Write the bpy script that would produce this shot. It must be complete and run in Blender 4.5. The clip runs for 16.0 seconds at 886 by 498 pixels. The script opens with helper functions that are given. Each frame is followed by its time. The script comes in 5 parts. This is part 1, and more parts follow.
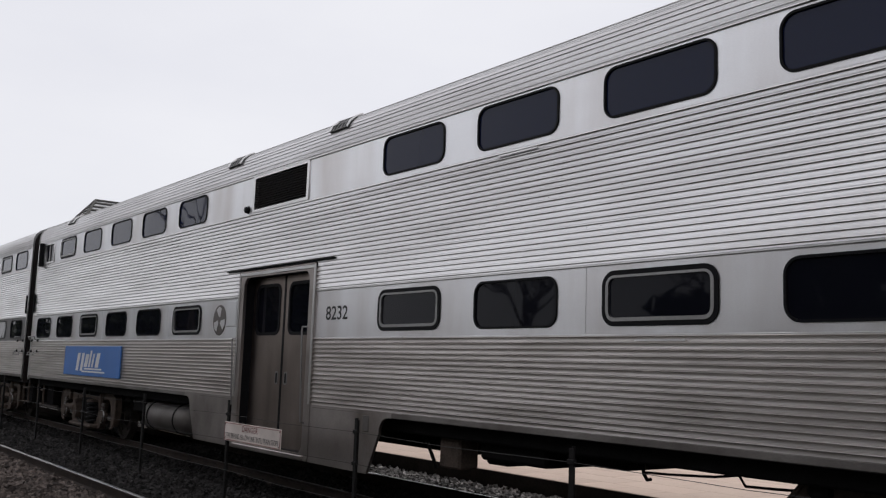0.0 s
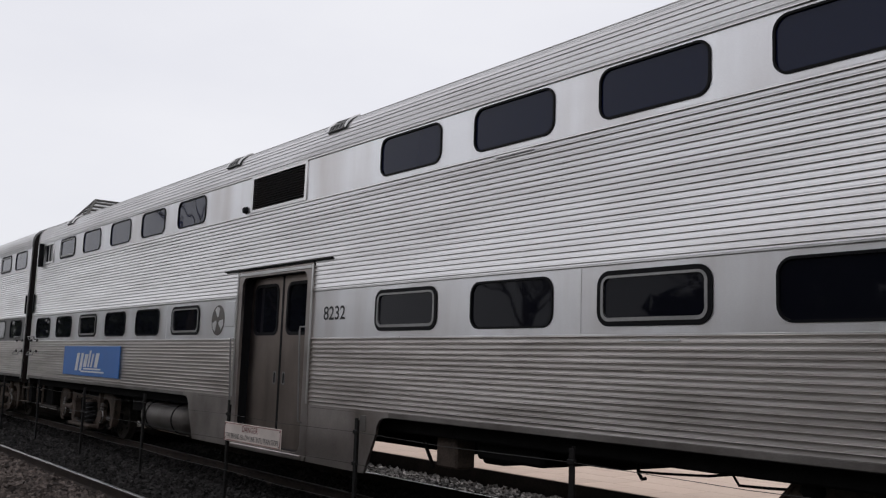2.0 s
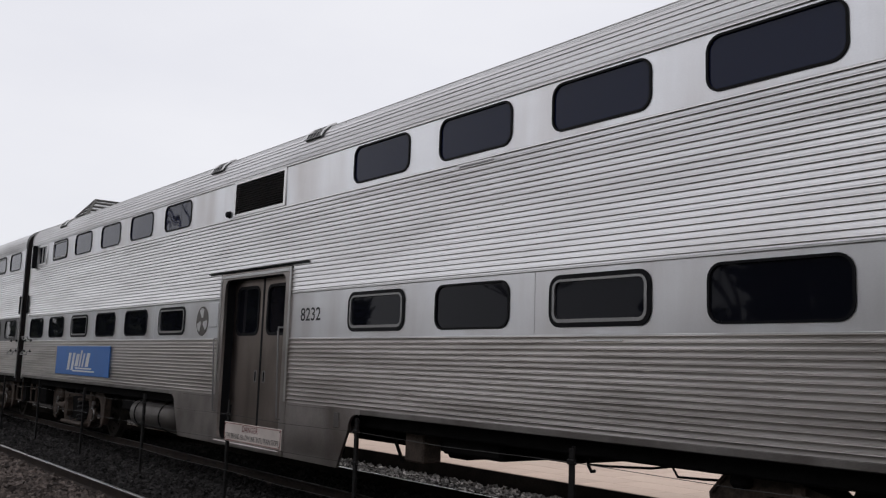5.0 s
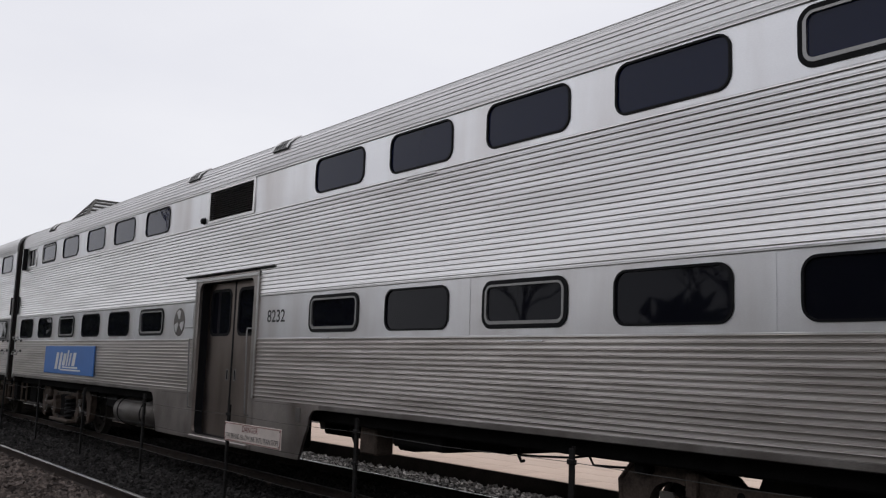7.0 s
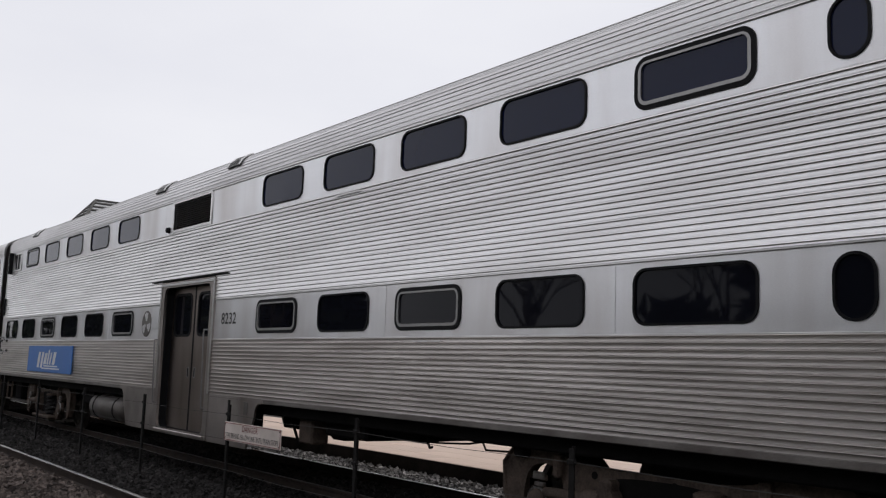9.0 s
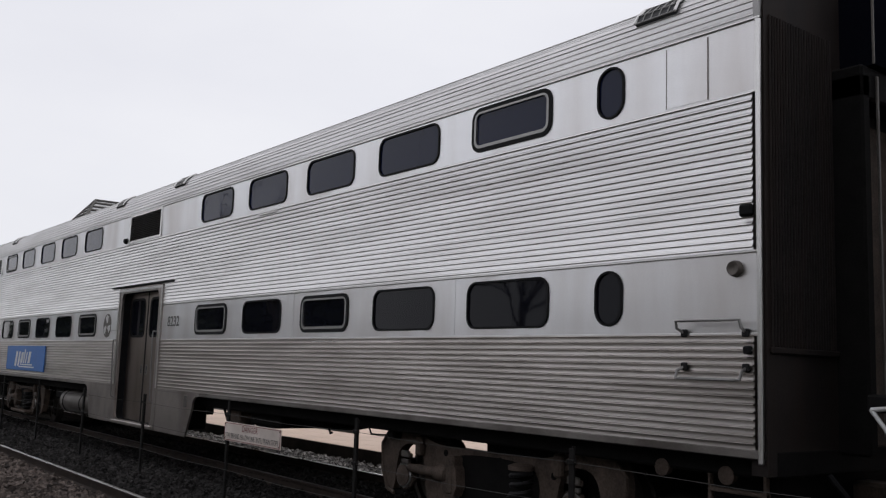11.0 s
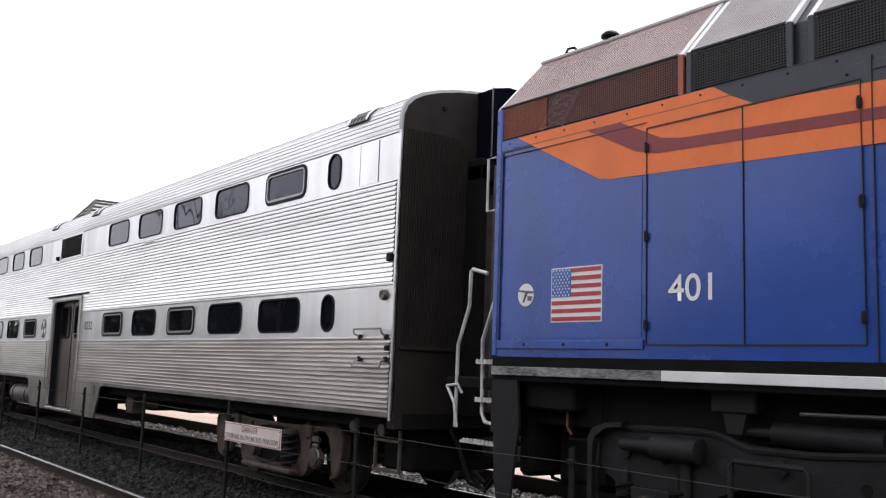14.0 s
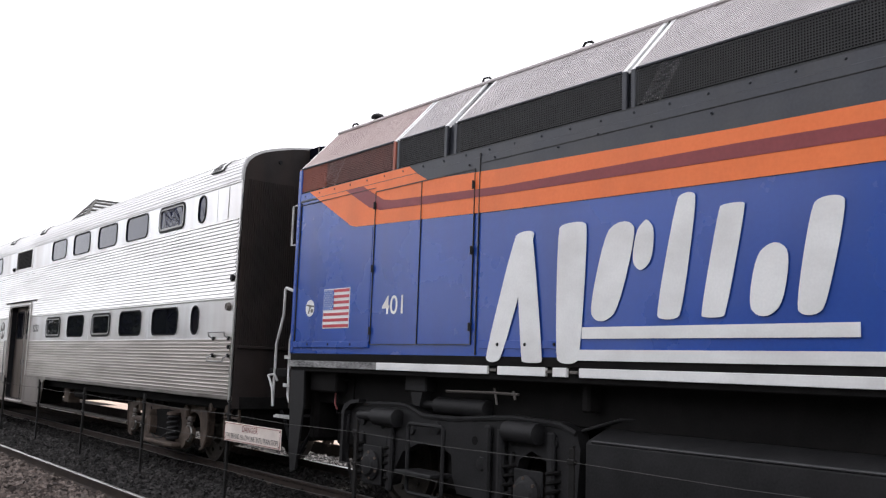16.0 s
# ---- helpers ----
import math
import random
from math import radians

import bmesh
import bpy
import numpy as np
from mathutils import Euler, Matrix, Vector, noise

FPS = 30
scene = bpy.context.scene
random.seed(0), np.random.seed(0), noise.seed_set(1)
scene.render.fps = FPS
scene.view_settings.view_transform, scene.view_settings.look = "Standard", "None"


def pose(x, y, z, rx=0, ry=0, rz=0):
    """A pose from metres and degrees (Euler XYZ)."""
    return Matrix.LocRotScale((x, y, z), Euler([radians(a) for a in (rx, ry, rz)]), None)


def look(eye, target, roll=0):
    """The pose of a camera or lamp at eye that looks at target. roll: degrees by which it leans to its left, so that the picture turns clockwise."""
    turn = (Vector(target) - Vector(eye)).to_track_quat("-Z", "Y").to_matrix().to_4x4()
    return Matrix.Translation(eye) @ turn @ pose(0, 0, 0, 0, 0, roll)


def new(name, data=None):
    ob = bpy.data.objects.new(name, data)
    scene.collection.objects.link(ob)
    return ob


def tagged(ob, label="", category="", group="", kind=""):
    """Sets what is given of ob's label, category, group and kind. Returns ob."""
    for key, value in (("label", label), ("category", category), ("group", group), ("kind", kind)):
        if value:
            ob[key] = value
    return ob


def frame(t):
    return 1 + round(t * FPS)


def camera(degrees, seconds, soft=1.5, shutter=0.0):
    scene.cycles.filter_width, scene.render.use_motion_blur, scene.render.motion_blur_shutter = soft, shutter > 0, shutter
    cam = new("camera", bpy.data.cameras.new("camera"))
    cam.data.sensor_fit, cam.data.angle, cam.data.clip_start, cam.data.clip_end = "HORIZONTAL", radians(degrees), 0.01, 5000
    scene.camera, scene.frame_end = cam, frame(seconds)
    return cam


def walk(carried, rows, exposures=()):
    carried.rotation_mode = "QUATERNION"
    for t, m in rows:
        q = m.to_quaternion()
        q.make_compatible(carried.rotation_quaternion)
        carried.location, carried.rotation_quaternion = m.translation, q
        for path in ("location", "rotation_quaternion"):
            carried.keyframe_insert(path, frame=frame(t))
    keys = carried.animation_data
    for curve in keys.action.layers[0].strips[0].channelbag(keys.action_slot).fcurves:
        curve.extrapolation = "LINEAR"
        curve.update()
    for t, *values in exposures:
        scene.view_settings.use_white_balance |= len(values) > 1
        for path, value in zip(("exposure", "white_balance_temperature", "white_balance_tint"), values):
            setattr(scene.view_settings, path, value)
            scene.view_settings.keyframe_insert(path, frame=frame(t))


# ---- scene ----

# ------------------------------------------------------------------ camera
EYE = 1.79
cam = camera(51.2, 16.0, soft=1.25)
STAND = pose(0, 0, EYE, 97.40, -2.0, -37.556)
EXPOSURES = [(0.0, 0.0), (10.5, 0.0), (11.5, 0.05), (12.5, 0.27), (13.5, 0.65), (14.5, 1.28), (15.0, 1.33), (16.0, 1.24)]
walk(cam, [(0.0, STAND), (16.0, STAND)], EXPOSURES)

# ------------------------------------------------------------------ light
world = bpy.data.worlds.new("overcast_sky")
scene.world = world
world.use_nodes = True
wn, wl = world.node_tree.nodes, world.node_tree.links
wn.clear()
w_out = wn.new("ShaderNodeOutputWorld")
w_bg = wn.new("ShaderNodeBackground")
w_sky = wn.new("ShaderNodeTexSky")
w_sky.sky_type = "NISHITA"
w_sky.sun_disc = False
w_sky.sun_elevation, w_sky.sun_rotation = radians(52), radians(70)
w_dim = wn.new("ShaderNodeMix")
w_dim.data_type = "RGBA"
w_dim.blend_type = "MULTIPLY"
w_dim.inputs["Factor"].default_value = 1.0
w_dim.inputs[7].default_value = (0.1, 0.1, 0.1, 1)
w_co = wn.new("ShaderNodeTexCoord")
w_map = wn.new("ShaderNodeMapping")
w_map.inputs["Scale"].default_value = (1.0, 1.0, 2.6)
w_noise = wn.new("ShaderNodeTexNoise")
w_noise.inputs["Scale"].default_value = 1.7
w_noise.inputs["Detail"].default_value = 5
w_ramp = wn.new("ShaderNodeValToRGB")
w_ramp.color_ramp.elements[0].position, w_ramp.color_ramp.elements[0].color = 0.30, (0.76, 0.76, 0.82, 1)
w_ramp.color_ramp.elements[1].position, w_ramp.color_ramp.elements[1].color = 0.72, (0.88, 0.875, 0.91, 1)
w_mix = wn.new("ShaderNodeMix")
w_mix.data_type = "RGBA"
w_mix.inputs["Factor"].default_value = 0.92
wl.new(w_sky.outputs["Color"], w_dim.inputs[6])
wl.new(w_co.outputs["Generated"], w_map.inputs["Vector"])
wl.new(w_map.outputs["Vector"], w_noise.inputs["Vector"])
wl.new(w_noise.outputs["Fac"], w_ramp.inputs["Fac"])
wl.new(w_dim.outputs[2], w_mix.inputs[6])
wl.new(w_ramp.outputs["Color"], w_mix.inputs[7])
wl.new(w_mix.outputs[2], w_bg.inputs["Color"])
w_bg.inputs["Strength"].default_value = 1.03
wl.new(w_bg.outputs["Background"], w_out.inputs["Surface"])

sun_data = bpy.data.lights.new("sun", "SUN")
sun_data.energy, sun_data.angle, sun_data.color = 1.0, radians(14), (1.0, 0.95, 0.88)
sun = new("sun", sun_data)
sun.matrix_world = look((40, 12, 55), (0, 0, 0))

# ------------------------------------------------------------------ materials


def nodes_of(name):
    m = bpy.data.materials.new(name)
    m.use_nodes = True
    nt = m.node_tree
    return m, nt.nodes, nt.links, nt.nodes["Principled BSDF"]


def surface(name, a, b, rough=0.6, rough_b=None, metal=0.0, scale=6.0, fine=60.0, bump=0.1, stretch=(1, 1, 1),
            spec=0.5, coat=0.0, per_piece=0.0, dirt=None, dirt_amount=0.0, dirt_stretch=(5, 5, 0.5), warp=0.0, island=0.0):
    """Two-scale procedural surface between the colours a and b, with grain, wear and relief."""
    m, n, l, p = nodes_of(name)
    co = n.new("ShaderNodeTexCoord")
    mp = n.new("ShaderNodeMapping")
    mp.inputs["Scale"].default_value = stretch
    l.new(co.outputs["Object"], mp.inputs["Vector"])
    big = n.new("ShaderNodeTexNoise")
    big.inputs["Scale"].default_value, big.inputs["Detail"].default_value = scale, 6
    small = n.new("ShaderNodeTexNoise")
    small.inputs["Scale"].default_value, small.inputs["Detail"].default_value = fine, 3
    l.new(mp.outputs["Vector"], big.inputs["Vector"])
    l.new(mp.outputs["Vector"], small.inputs["Vector"])
    add = n.new("ShaderNodeMath")
    add.operation = "MULTIPLY_ADD"
    add.inputs[1].default_value = 0.4
    l.new(small.outputs["Fac"], add.inputs[0])
    sc = n.new("ShaderNodeMath")
    sc.operation = "MULTIPLY"
    sc.inputs[1].default_value = 0.6
    l.new(big.outputs["Fac"], sc.inputs[0])
    l.new(sc.outputs[0], add.inputs[2])
    ramp = n.new("ShaderNodeValToRGB")
    ramp.color_ramp.elements[0].position, ramp.color_ramp.elements[0].color = 0.34, (*a, 1)
    ramp.color_ramp.elements[1].position, ramp.color_ramp.elements[1].color = 0.66, (*b, 1)
    l.new(add.outputs[0], ramp.inputs["Fac"])
    colour = ramp.outputs["Color"]
    if per_piece or island:
        info = n.new("ShaderNodeNewGeometry" if island else "ShaderNodeObjectInfo")
        per_piece = per_piece or island
        hsv = n.new("ShaderNodeHueSaturation")
        rng = n.new("ShaderNodeMapRange")
        rng.inputs["To Min"].default_value, rng.inputs["To Max"].default_value = 1 - per_piece, 1 + per_piece
        l.new(info.outputs["Random Per Island" if island else "Random"], rng.inputs["Value"])
        l.new(rng.outputs["Result"], hsv.inputs["Value"])
        l.new(colour, hsv.inputs["Color"])
        colour = hsv.outputs["Color"]
    if dirt:
        dm = n.new("ShaderNodeMapping")
        dm.inputs["Scale"].default_value = dirt_stretch
        l.new(co.outputs["Object"], dm.inputs["Vector"])
        dn = n.new("ShaderNodeTexNoise")
        dn.inputs["Scale"].default_value, dn.inputs["Detail"].default_value = 1.0, 7
        l.new(dm.outputs["Vector"], dn.inputs["Vector"])
        dr = n.new("ShaderNodeMapRange")
        dr.inputs["From Min"].default_value, dr.inputs["From Max"].default_value = 0.42, 0.75
        dr.inputs["To Max"].default_value = dirt_amount
        l.new(dn.outputs["Fac"], dr.inputs["Value"])
        mx = n.new("ShaderNodeMix")
        mx.data_type = "RGBA"
        mx.inputs[7].default_value = (*dirt, 1)
        l.new(dr.outputs["Result"], mx.inputs["Factor"])
        l.new(colour, mx.inputs[6])
        colour = mx.outputs[2]
    l.new(colour, p.inputs["Base Color"])
    rr = n.new("ShaderNodeMapRange")
    rr.inputs["To Min"].default_value = rough
    rr.inputs["To Max"].default_value = rough if rough_b is None else rough_b
    l.new(big.outputs["Fac"], rr.inputs["Value"])
    l.new(rr.outputs["Result"], p.inputs["Roughness"])
    p.inputs["Metallic"].default_value = metal
    p.inputs["Specular IOR Level"].default_value = spec
    p.inputs["Coat Weight"].default_value = coat
    p.inputs["Coat Roughness"].default_value = 0.12
    bp = n.new("ShaderNodeBump")
    bp.inputs["Strength"].default_value, bp.inputs["Distance"].default_value = bump, 0.01
    l.new(add.outputs[0], bp.inputs["Height"])
    last = bp
    if warp:
        wv = n.new("ShaderNodeTexNoise")
        wv.inputs["Scale"].default_value, wv.inputs["Detail"].default_value = 1.6, 2
        l.new(co.outputs["Object"], wv.inputs["Vector"])
        b2 = n.new("ShaderNodeBump")
        b2.inputs["Strength"].default_value, b2.inputs["Distance"].default_value = warp, 0.05
        l.new(wv.outputs["Fac"], b2.inputs["Height"])
        l.new(bp.outputs["Normal"], b2.inputs["Normal"])
        last = b2
    l.new(last.outputs["Normal"], p.inputs["Normal"])
    return m


def glass_material(name, tint, rough=0.02, clear=0.35, ior=1.36):
    m, n, l, p = nodes_of(name)
    p.inputs["Base Color"].default_value = (*tint, 1)
    p.inputs["Roughness"].default_value = rough
    p.inputs["IOR"].default_value = ior
    p.inputs["Transmission Weight"].default_value = clear
    co = n.new("ShaderNodeTexCoord")
    no = n.new("ShaderNodeTexNoise")
    no.inputs["Scale"].default_value, no.inputs["Detail"].default_value = 1.3, 1
    l.new(co.outputs["Object"], no.inputs["Vector"])
    bp = n.new("ShaderNodeBump")
    bp.inputs["Strength"].default_value, bp.inputs["Distance"].default_value = 0.12, 0.04
    l.new(no.outputs["Fac"], bp.inputs["Height"])
    l.new(bp.outputs["Normal"], p.inputs["Normal"])
    return m


GRIME = (0.20, 0.175, 0.155)
STEEL = surface("fluted_stainless", (0.765, 0.757, 0.75), (0.845, 0.838, 0.832), 0.25, 0.34, 1.0, 1.5, 40, 0.012,
                (1, 0.2, 8), dirt=GRIME, dirt_amount=0.3, dirt_stretch=(1, 0.5, 6), warp=0.02)
# Grime, plus the dark reflection of the ground put into the base colour.
STEEL_LOW = surface("fluted_stainless_grimy_dimmed", (0.575, 0.54, 0.515), (0.68, 0.64, 0.615), 0.28, 0.36, 1.0, 1.5, 40, 0.012,
                    (1, 0.2, 8), dirt=GRIME, dirt_amount=0.55, dirt_stretch=(1, 0.5, 7), warp=0.02)
BELT = surface("brushed_stainless", (0.74, 0.74, 0.755), (0.82, 0.82, 0.83), 0.32, 0.42, 1.0, 1.2, 90, 0.03,
               (1, 0.6, 2), dirt=(0.36, 0.30, 0.26), dirt_amount=0.42, dirt_stretch=(1, 1.6, 0.35), warp=0.05)
BELT_DARK = surface("dark_belt_steel", (0.13, 0.128, 0.13), (0.22, 0.215, 0.215), 0.35, 0.48, 1.0, 1.2, 90, 0.03,
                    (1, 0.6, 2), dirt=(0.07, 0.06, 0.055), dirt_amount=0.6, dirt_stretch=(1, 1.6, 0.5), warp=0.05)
SKIRT = surface("dull_scuffed_stainless", (0.35, 0.318, 0.30), (0.48, 0.44, 0.418), 0.30, 0.44, 1.0, 2.0, 60, 0.05,
                (1, 1, 1), dirt=(0.13, 0.105, 0.09), dirt_amount=0.7, dirt_stretch=(1, 1.8, 1.2), warp=0.08)
SILL = surface("sooty_sill_steel", (0.20, 0.185, 0.175), (0.29, 0.27, 0.255), 0.4, 0.55, 1.0, 2.0, 60, 0.05,
               (1, 0.6, 2), dirt=(0.085, 0.068, 0.06), dirt_amount=0.75, dirt_stretch=(1, 1.8, 2))
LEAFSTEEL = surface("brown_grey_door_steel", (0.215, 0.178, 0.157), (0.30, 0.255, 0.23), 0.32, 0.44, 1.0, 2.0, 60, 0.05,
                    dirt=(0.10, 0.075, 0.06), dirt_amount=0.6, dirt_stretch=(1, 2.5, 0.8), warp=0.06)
ROOF = surface("weathered_roof_steel", (0.68, 0.67, 0.67), (0.78, 0.77, 0.77), 0.34, 0.46, 1.0, 1.4, 40, 0.05,
               (1, 0.4, 1), dirt=(0.22, 0.20, 0.19), dirt_amount=0.35, dirt_stretch=(3, 0.4, 3))
TRIM = surface("bright_trim", (0.62, 0.61, 0.60), (0.72, 0.71, 0.70), 0.25, 0.35, 1.0, 4, 60, 0.03)
RUBBER = surface("black_rubber", (0.005, 0.005, 0.006), (0.010, 0.010, 0.011), 0.5, 0.65, 0, 8, 90, 0.05, spec=0.1)
FRAME = surface("grey_window_frame", (0.26, 0.255, 0.25), (0.34, 0.335, 0.33), 0.35, 0.5, 1.0, 5, 60, 0.04)
GLASS = glass_material("tinted_glass", (0.006, 0.010, 0.036), 0.02, 0.05, 1.31)
GLASS_DARK = glass_material("dark_glass", (0.006, 0.0065, 0.0105), 0.03, 0.05, 1.22)
LINER = surface("dark_interior", (0.010, 0.010, 0.011), (0.02, 0.019, 0.018), 0.8, spec=0.1)
ENDPAINT = surface("black_end_paint", (0.016, 0.0138, 0.0138), (0.029, 0.0248, 0.024), 0.42, 0.6, 0, 3, 50, 0.1, spec=0.06,
                   dirt=(0.034, 0.024, 0.020), dirt_amount=0.5, dirt_stretch=(3, 3, 0.6))
HOOD = surface("navy_black_hood_paint", (0.003, 0.0033, 0.0065), (0.006, 0.0066, 0.0105), 0.5, 0.62, 0, 2, 40, 0.08, spec=0.0)
UNDER = surface("underframe_black", (0.0055, 0.0053, 0.0053), (0.012, 0.0112, 0.0112), 0.75, 0.9, 0, 5, 60, 0.3, spec=0.08)
SOOT = surface("dusty_black_iron", (0.0072, 0.007, 0.0076), (0.0185, 0.018, 0.0192), 0.5, 0.75, 0, 4, 50, 0.25, spec=0.2)
BOGIE = surface("rusty_brown_cast_steel", (0.038, 0.029, 0.024), (0.115, 0.087, 0.071), 0.65, 0.85, 0, 5, 50, 0.35, spec=0.2)
WHEEL = surface("wheel_steel", (0.03, 0.025, 0.022), (0.07, 0.06, 0.052), 0.5, 0.7, 0.6, 8, 60, 0.2)
TANK = surface("dull_tank_metal", (0.11, 0.10, 0.093), (0.17, 0.157, 0.146), 0.45, 0.6, 0.6, 3, 60, 0.06,
               dirt=(0.07, 0.055, 0.045), dirt_amount=0.7, dirt_stretch=(2, 2, 3))
BLUE = surface("gloss_blue_paint", (0.0100, 0.052, 0.280), (0.0128, 0.063, 0.330), 0.22, 0.32, 0, 1.2, 30, 0.02,
               spec=0.45, coat=0.22, warp=0.05, dirt=(0.016, 0.042, 0.19), dirt_amount=0.45, dirt_stretch=(1, 2.4, 0.5))
ORANGE = surface("orange_paint", (0.72, 0.165, 0.05), (0.80, 0.20, 0.065), 0.3, 0.42, 0, 2, 30, 0.03, spec=0.2,
                 dirt=(0.45, 0.12, 0.05), dirt_amount=0.35, dirt_stretch=(1, 2, 0.7))
MAROON = surface("maroon_paint", (0.19, 0.045, 0.05), (0.24, 0.055, 0.06), 0.3, 0.42, 0, 2, 30, 0.03, spec=0.2)
GREY = surface("charcoal_paint", (0.024, 0.026, 0.034), (0.038, 0.041, 0.051), 0.35, 0.5, 0, 2, 40, 0.05, spec=0.35, coat=0.05,
               dirt=(0.07, 0.065, 0.062), dirt_amount=0.4, dirt_stretch=(2, 2, 0.8))
WHITE = surface("white_vinyl", (0.66, 0.66, 0.66), (0.76, 0.76, 0.755), 0.35, 0.5, 0, 2, 50, 0.03,
                dirt=(0.36, 0.34, 0.33), dirt_amount=0.4, dirt_stretch=(1, 1.4, 3))
WORN = surface("worn_white_paint", (0.010, 0.010, 0.012), (0.34, 0.335, 0.335), 0.5, 0.7, 0, 3.2, 30, 0.1, (1, 0.55, 2.2))
RED = surface("red_vinyl", (0.34, 0.018, 0.032), (0.42, 0.026, 0.042), 0.4, 0.5, 0, 4, 60, 0.02)
YELLOW = surface("faded_yellow_plate", (0.42, 0.28, 0.06), (0.52, 0.36, 0.09), 0.5)
NAVY = surface("canton_blue", (0.035, 0.10, 0.36), (0.045, 0.12, 0.40), 0.4, 0.5, 0, 4, 60, 0.02)
PANELBLUE = surface("sign_panel_blue", (0.035, 0.14, 0.42), (0.045, 0.165, 0.47), 0.4, 0.5, 0, 2, 40, 0.03,
                    dirt=(0.03, 0.09, 0.25), dirt_amount=0.4, dirt_stretch=(1, 2, 1))
LETTER = surface("black_lettering", (0.012, 0.012, 0.013), (0.02, 0.02, 0.02), 0.5)
SCREEN = surface("galvanised_screen", (0.40, 0.365, 0.37), (0.52, 0.48, 0.485), 0.45, 0.6, 0.0, 3, 60, 0.05)
SCREEN_DARK = surface("dark_screen_wire", (0.03, 0.03, 0.032), (0.055, 0.055, 0.058), 0.55, 0.7, 0.2, 4, 60, 0.05)
SCREEN_ORANGE = surface("orange_screen_wire", (0.26, 0.07, 0.045), (0.34, 0.09, 0.055), 0.5, 0.6, 0.0, 4, 60, 0.05)
SCREEN_RUST = surface("maroon_screen_wire", (0.13, 0.055, 0.048), (0.185, 0.075, 0.062), 0.5, 0.65, 0.0, 4, 60, 0.05)
SCREEN_TOP = surface("pale_orange_screen", (0.40, 0.30, 0.285), (0.52, 0.42, 0.40), 0.5, 0.6, 0.1, 1.5, 60, 0.05)
RAILPAINT = surface("pale_grey_handrail", (0.50, 0.50, 0.50), (0.62, 0.62, 0.62), 0.4, 0.55, 0.2, 10, 90, 0.08,
                    dirt=(0.12, 0.1, 0.09), dirt_amount=0.6, dirt_stretch=(8, 8, 3))
RAILTOP = surface("polished_rail_head", (0.42, 0.41, 0.40), (0.52, 0.51, 0.5), 0.22, 0.34, 1.0, 3, 60, 0.03, (4, 0.4, 4))
# Dark copy of the rail head, coloured for the train side it would mirror.
RAILTOP_SHADED = surface("shaded_rail_head", (0.05, 0.045, 0.042), (0.10, 0.092, 0.088), 0.5, 0.65, 0.3, 3, 60, 0.05, (4, 0.4, 4), spec=0.2)
RAILSIDE = surface("rusted_rail_web", (0.02, 0.015, 0.013), (0.045, 0.033, 0.028), 0.75, 0.9, 0, 6, 60, 0.3, spec=0.15)
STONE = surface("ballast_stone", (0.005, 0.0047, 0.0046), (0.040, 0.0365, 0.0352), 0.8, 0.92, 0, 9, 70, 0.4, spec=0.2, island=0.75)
# Oil stain and the shade by the train, both put into this stone colour.
STONE_OILY_SHADED = surface("oily_shaded_stone", (0.006, 0.0055, 0.0055), (0.022, 0.020, 0.019), 0.8, 0.92, 0, 9, 70, 0.4, spec=0.15, island=0.75)
STONE_WARM = surface("rust_stained_ballast_stone", (0.040, 0.031, 0.027), (0.15, 0.122, 0.108), 0.8, 0.92, 0, 9, 70, 0.4, spec=0.2, island=0.75)
# Lit copy of the ballast: daylight beyond the train is in the colour.
STONE_LIT = surface("lit_ballast_stone", (0.08, 0.075, 0.072), (0.30, 0.285, 0.275), 0.8, 0.92, 0, 9, 70, 0.4, spec=0.2, island=0.7)
BED = surface("ballast_bed", (0.008, 0.007, 0.007), (0.028, 0.025, 0.024), 0.9, 0.95, 0, 14, 60, 0.9, spec=0.1)
TIE = surface("creosoted_tie_wood", (0.012, 0.010, 0.008), (0.032, 0.026, 0.021), 0.8, 0.92, 0, 3, 50, 0.4, (1, 8, 8), per_piece=0.25, spec=0.1)
EARTH = surface("dry_ground", (0.09, 0.08, 0.065), (0.16, 0.14, 0.11), 0.9, 0.95, 0, 0.6, 12, 0.3)
PAVING = surface("beige_paving", (0.50, 0.38, 0.31), (0.60, 0.475, 0.395), 0.8, 0.9, 0, 1.1, 30, 0.15, per_piece=0.06)
KERB = surface("dark_platform_edge", (0.018, 0.016, 0.015), (0.04, 0.035, 0.032), 0.85, 0.92, 0, 3, 30, 0.3, spec=0.1)
CONCRETE = surface("platform_asphalt", (0.06, 0.057, 0.054), (0.11, 0.105, 0.10), 0.8, 0.9, 0, 1.2, 40, 0.15)
SIGN = surface("sign_board_white", (0.60, 0.53, 0.48), (0.70, 0.62, 0.57), 0.5, 0.6, 0, 4, 50, 0.03,
               dirt=(0.38, 0.33, 0.30), dirt_amount=0.5, dirt_stretch=(3, 3, 3))
SIGNRED = surface("sign_dark_red", (0.16, 0.03, 0.03), (0.21, 0.04, 0.04), 0.5)
WIRE = surface("weathered_fence_wire", (0.03, 0.028, 0.027), (0.06, 0.056, 0.054), 0.5, 0.65, 0.3, 9, 80, 0.05)
POST = surface("dark_fence_steel", (0.007, 0.0065, 0.0065), (0.016, 0.015, 0.0145), 0.55, 0.7, 0, 9, 80, 0.1, spec=0.12)
TILE = surface("pale_roof_sheet", (0.55, 0.55, 0.55), (0.66, 0.66, 0.66), 0.7, 0.85, 0, 3, 40, 0.2)
RIDGE = surface("dark_ridge_metal", (0.035, 0.033, 0.032), (0.06, 0.057, 0.055), 0.6, 0.7, 0, 6, 60, 0.1)
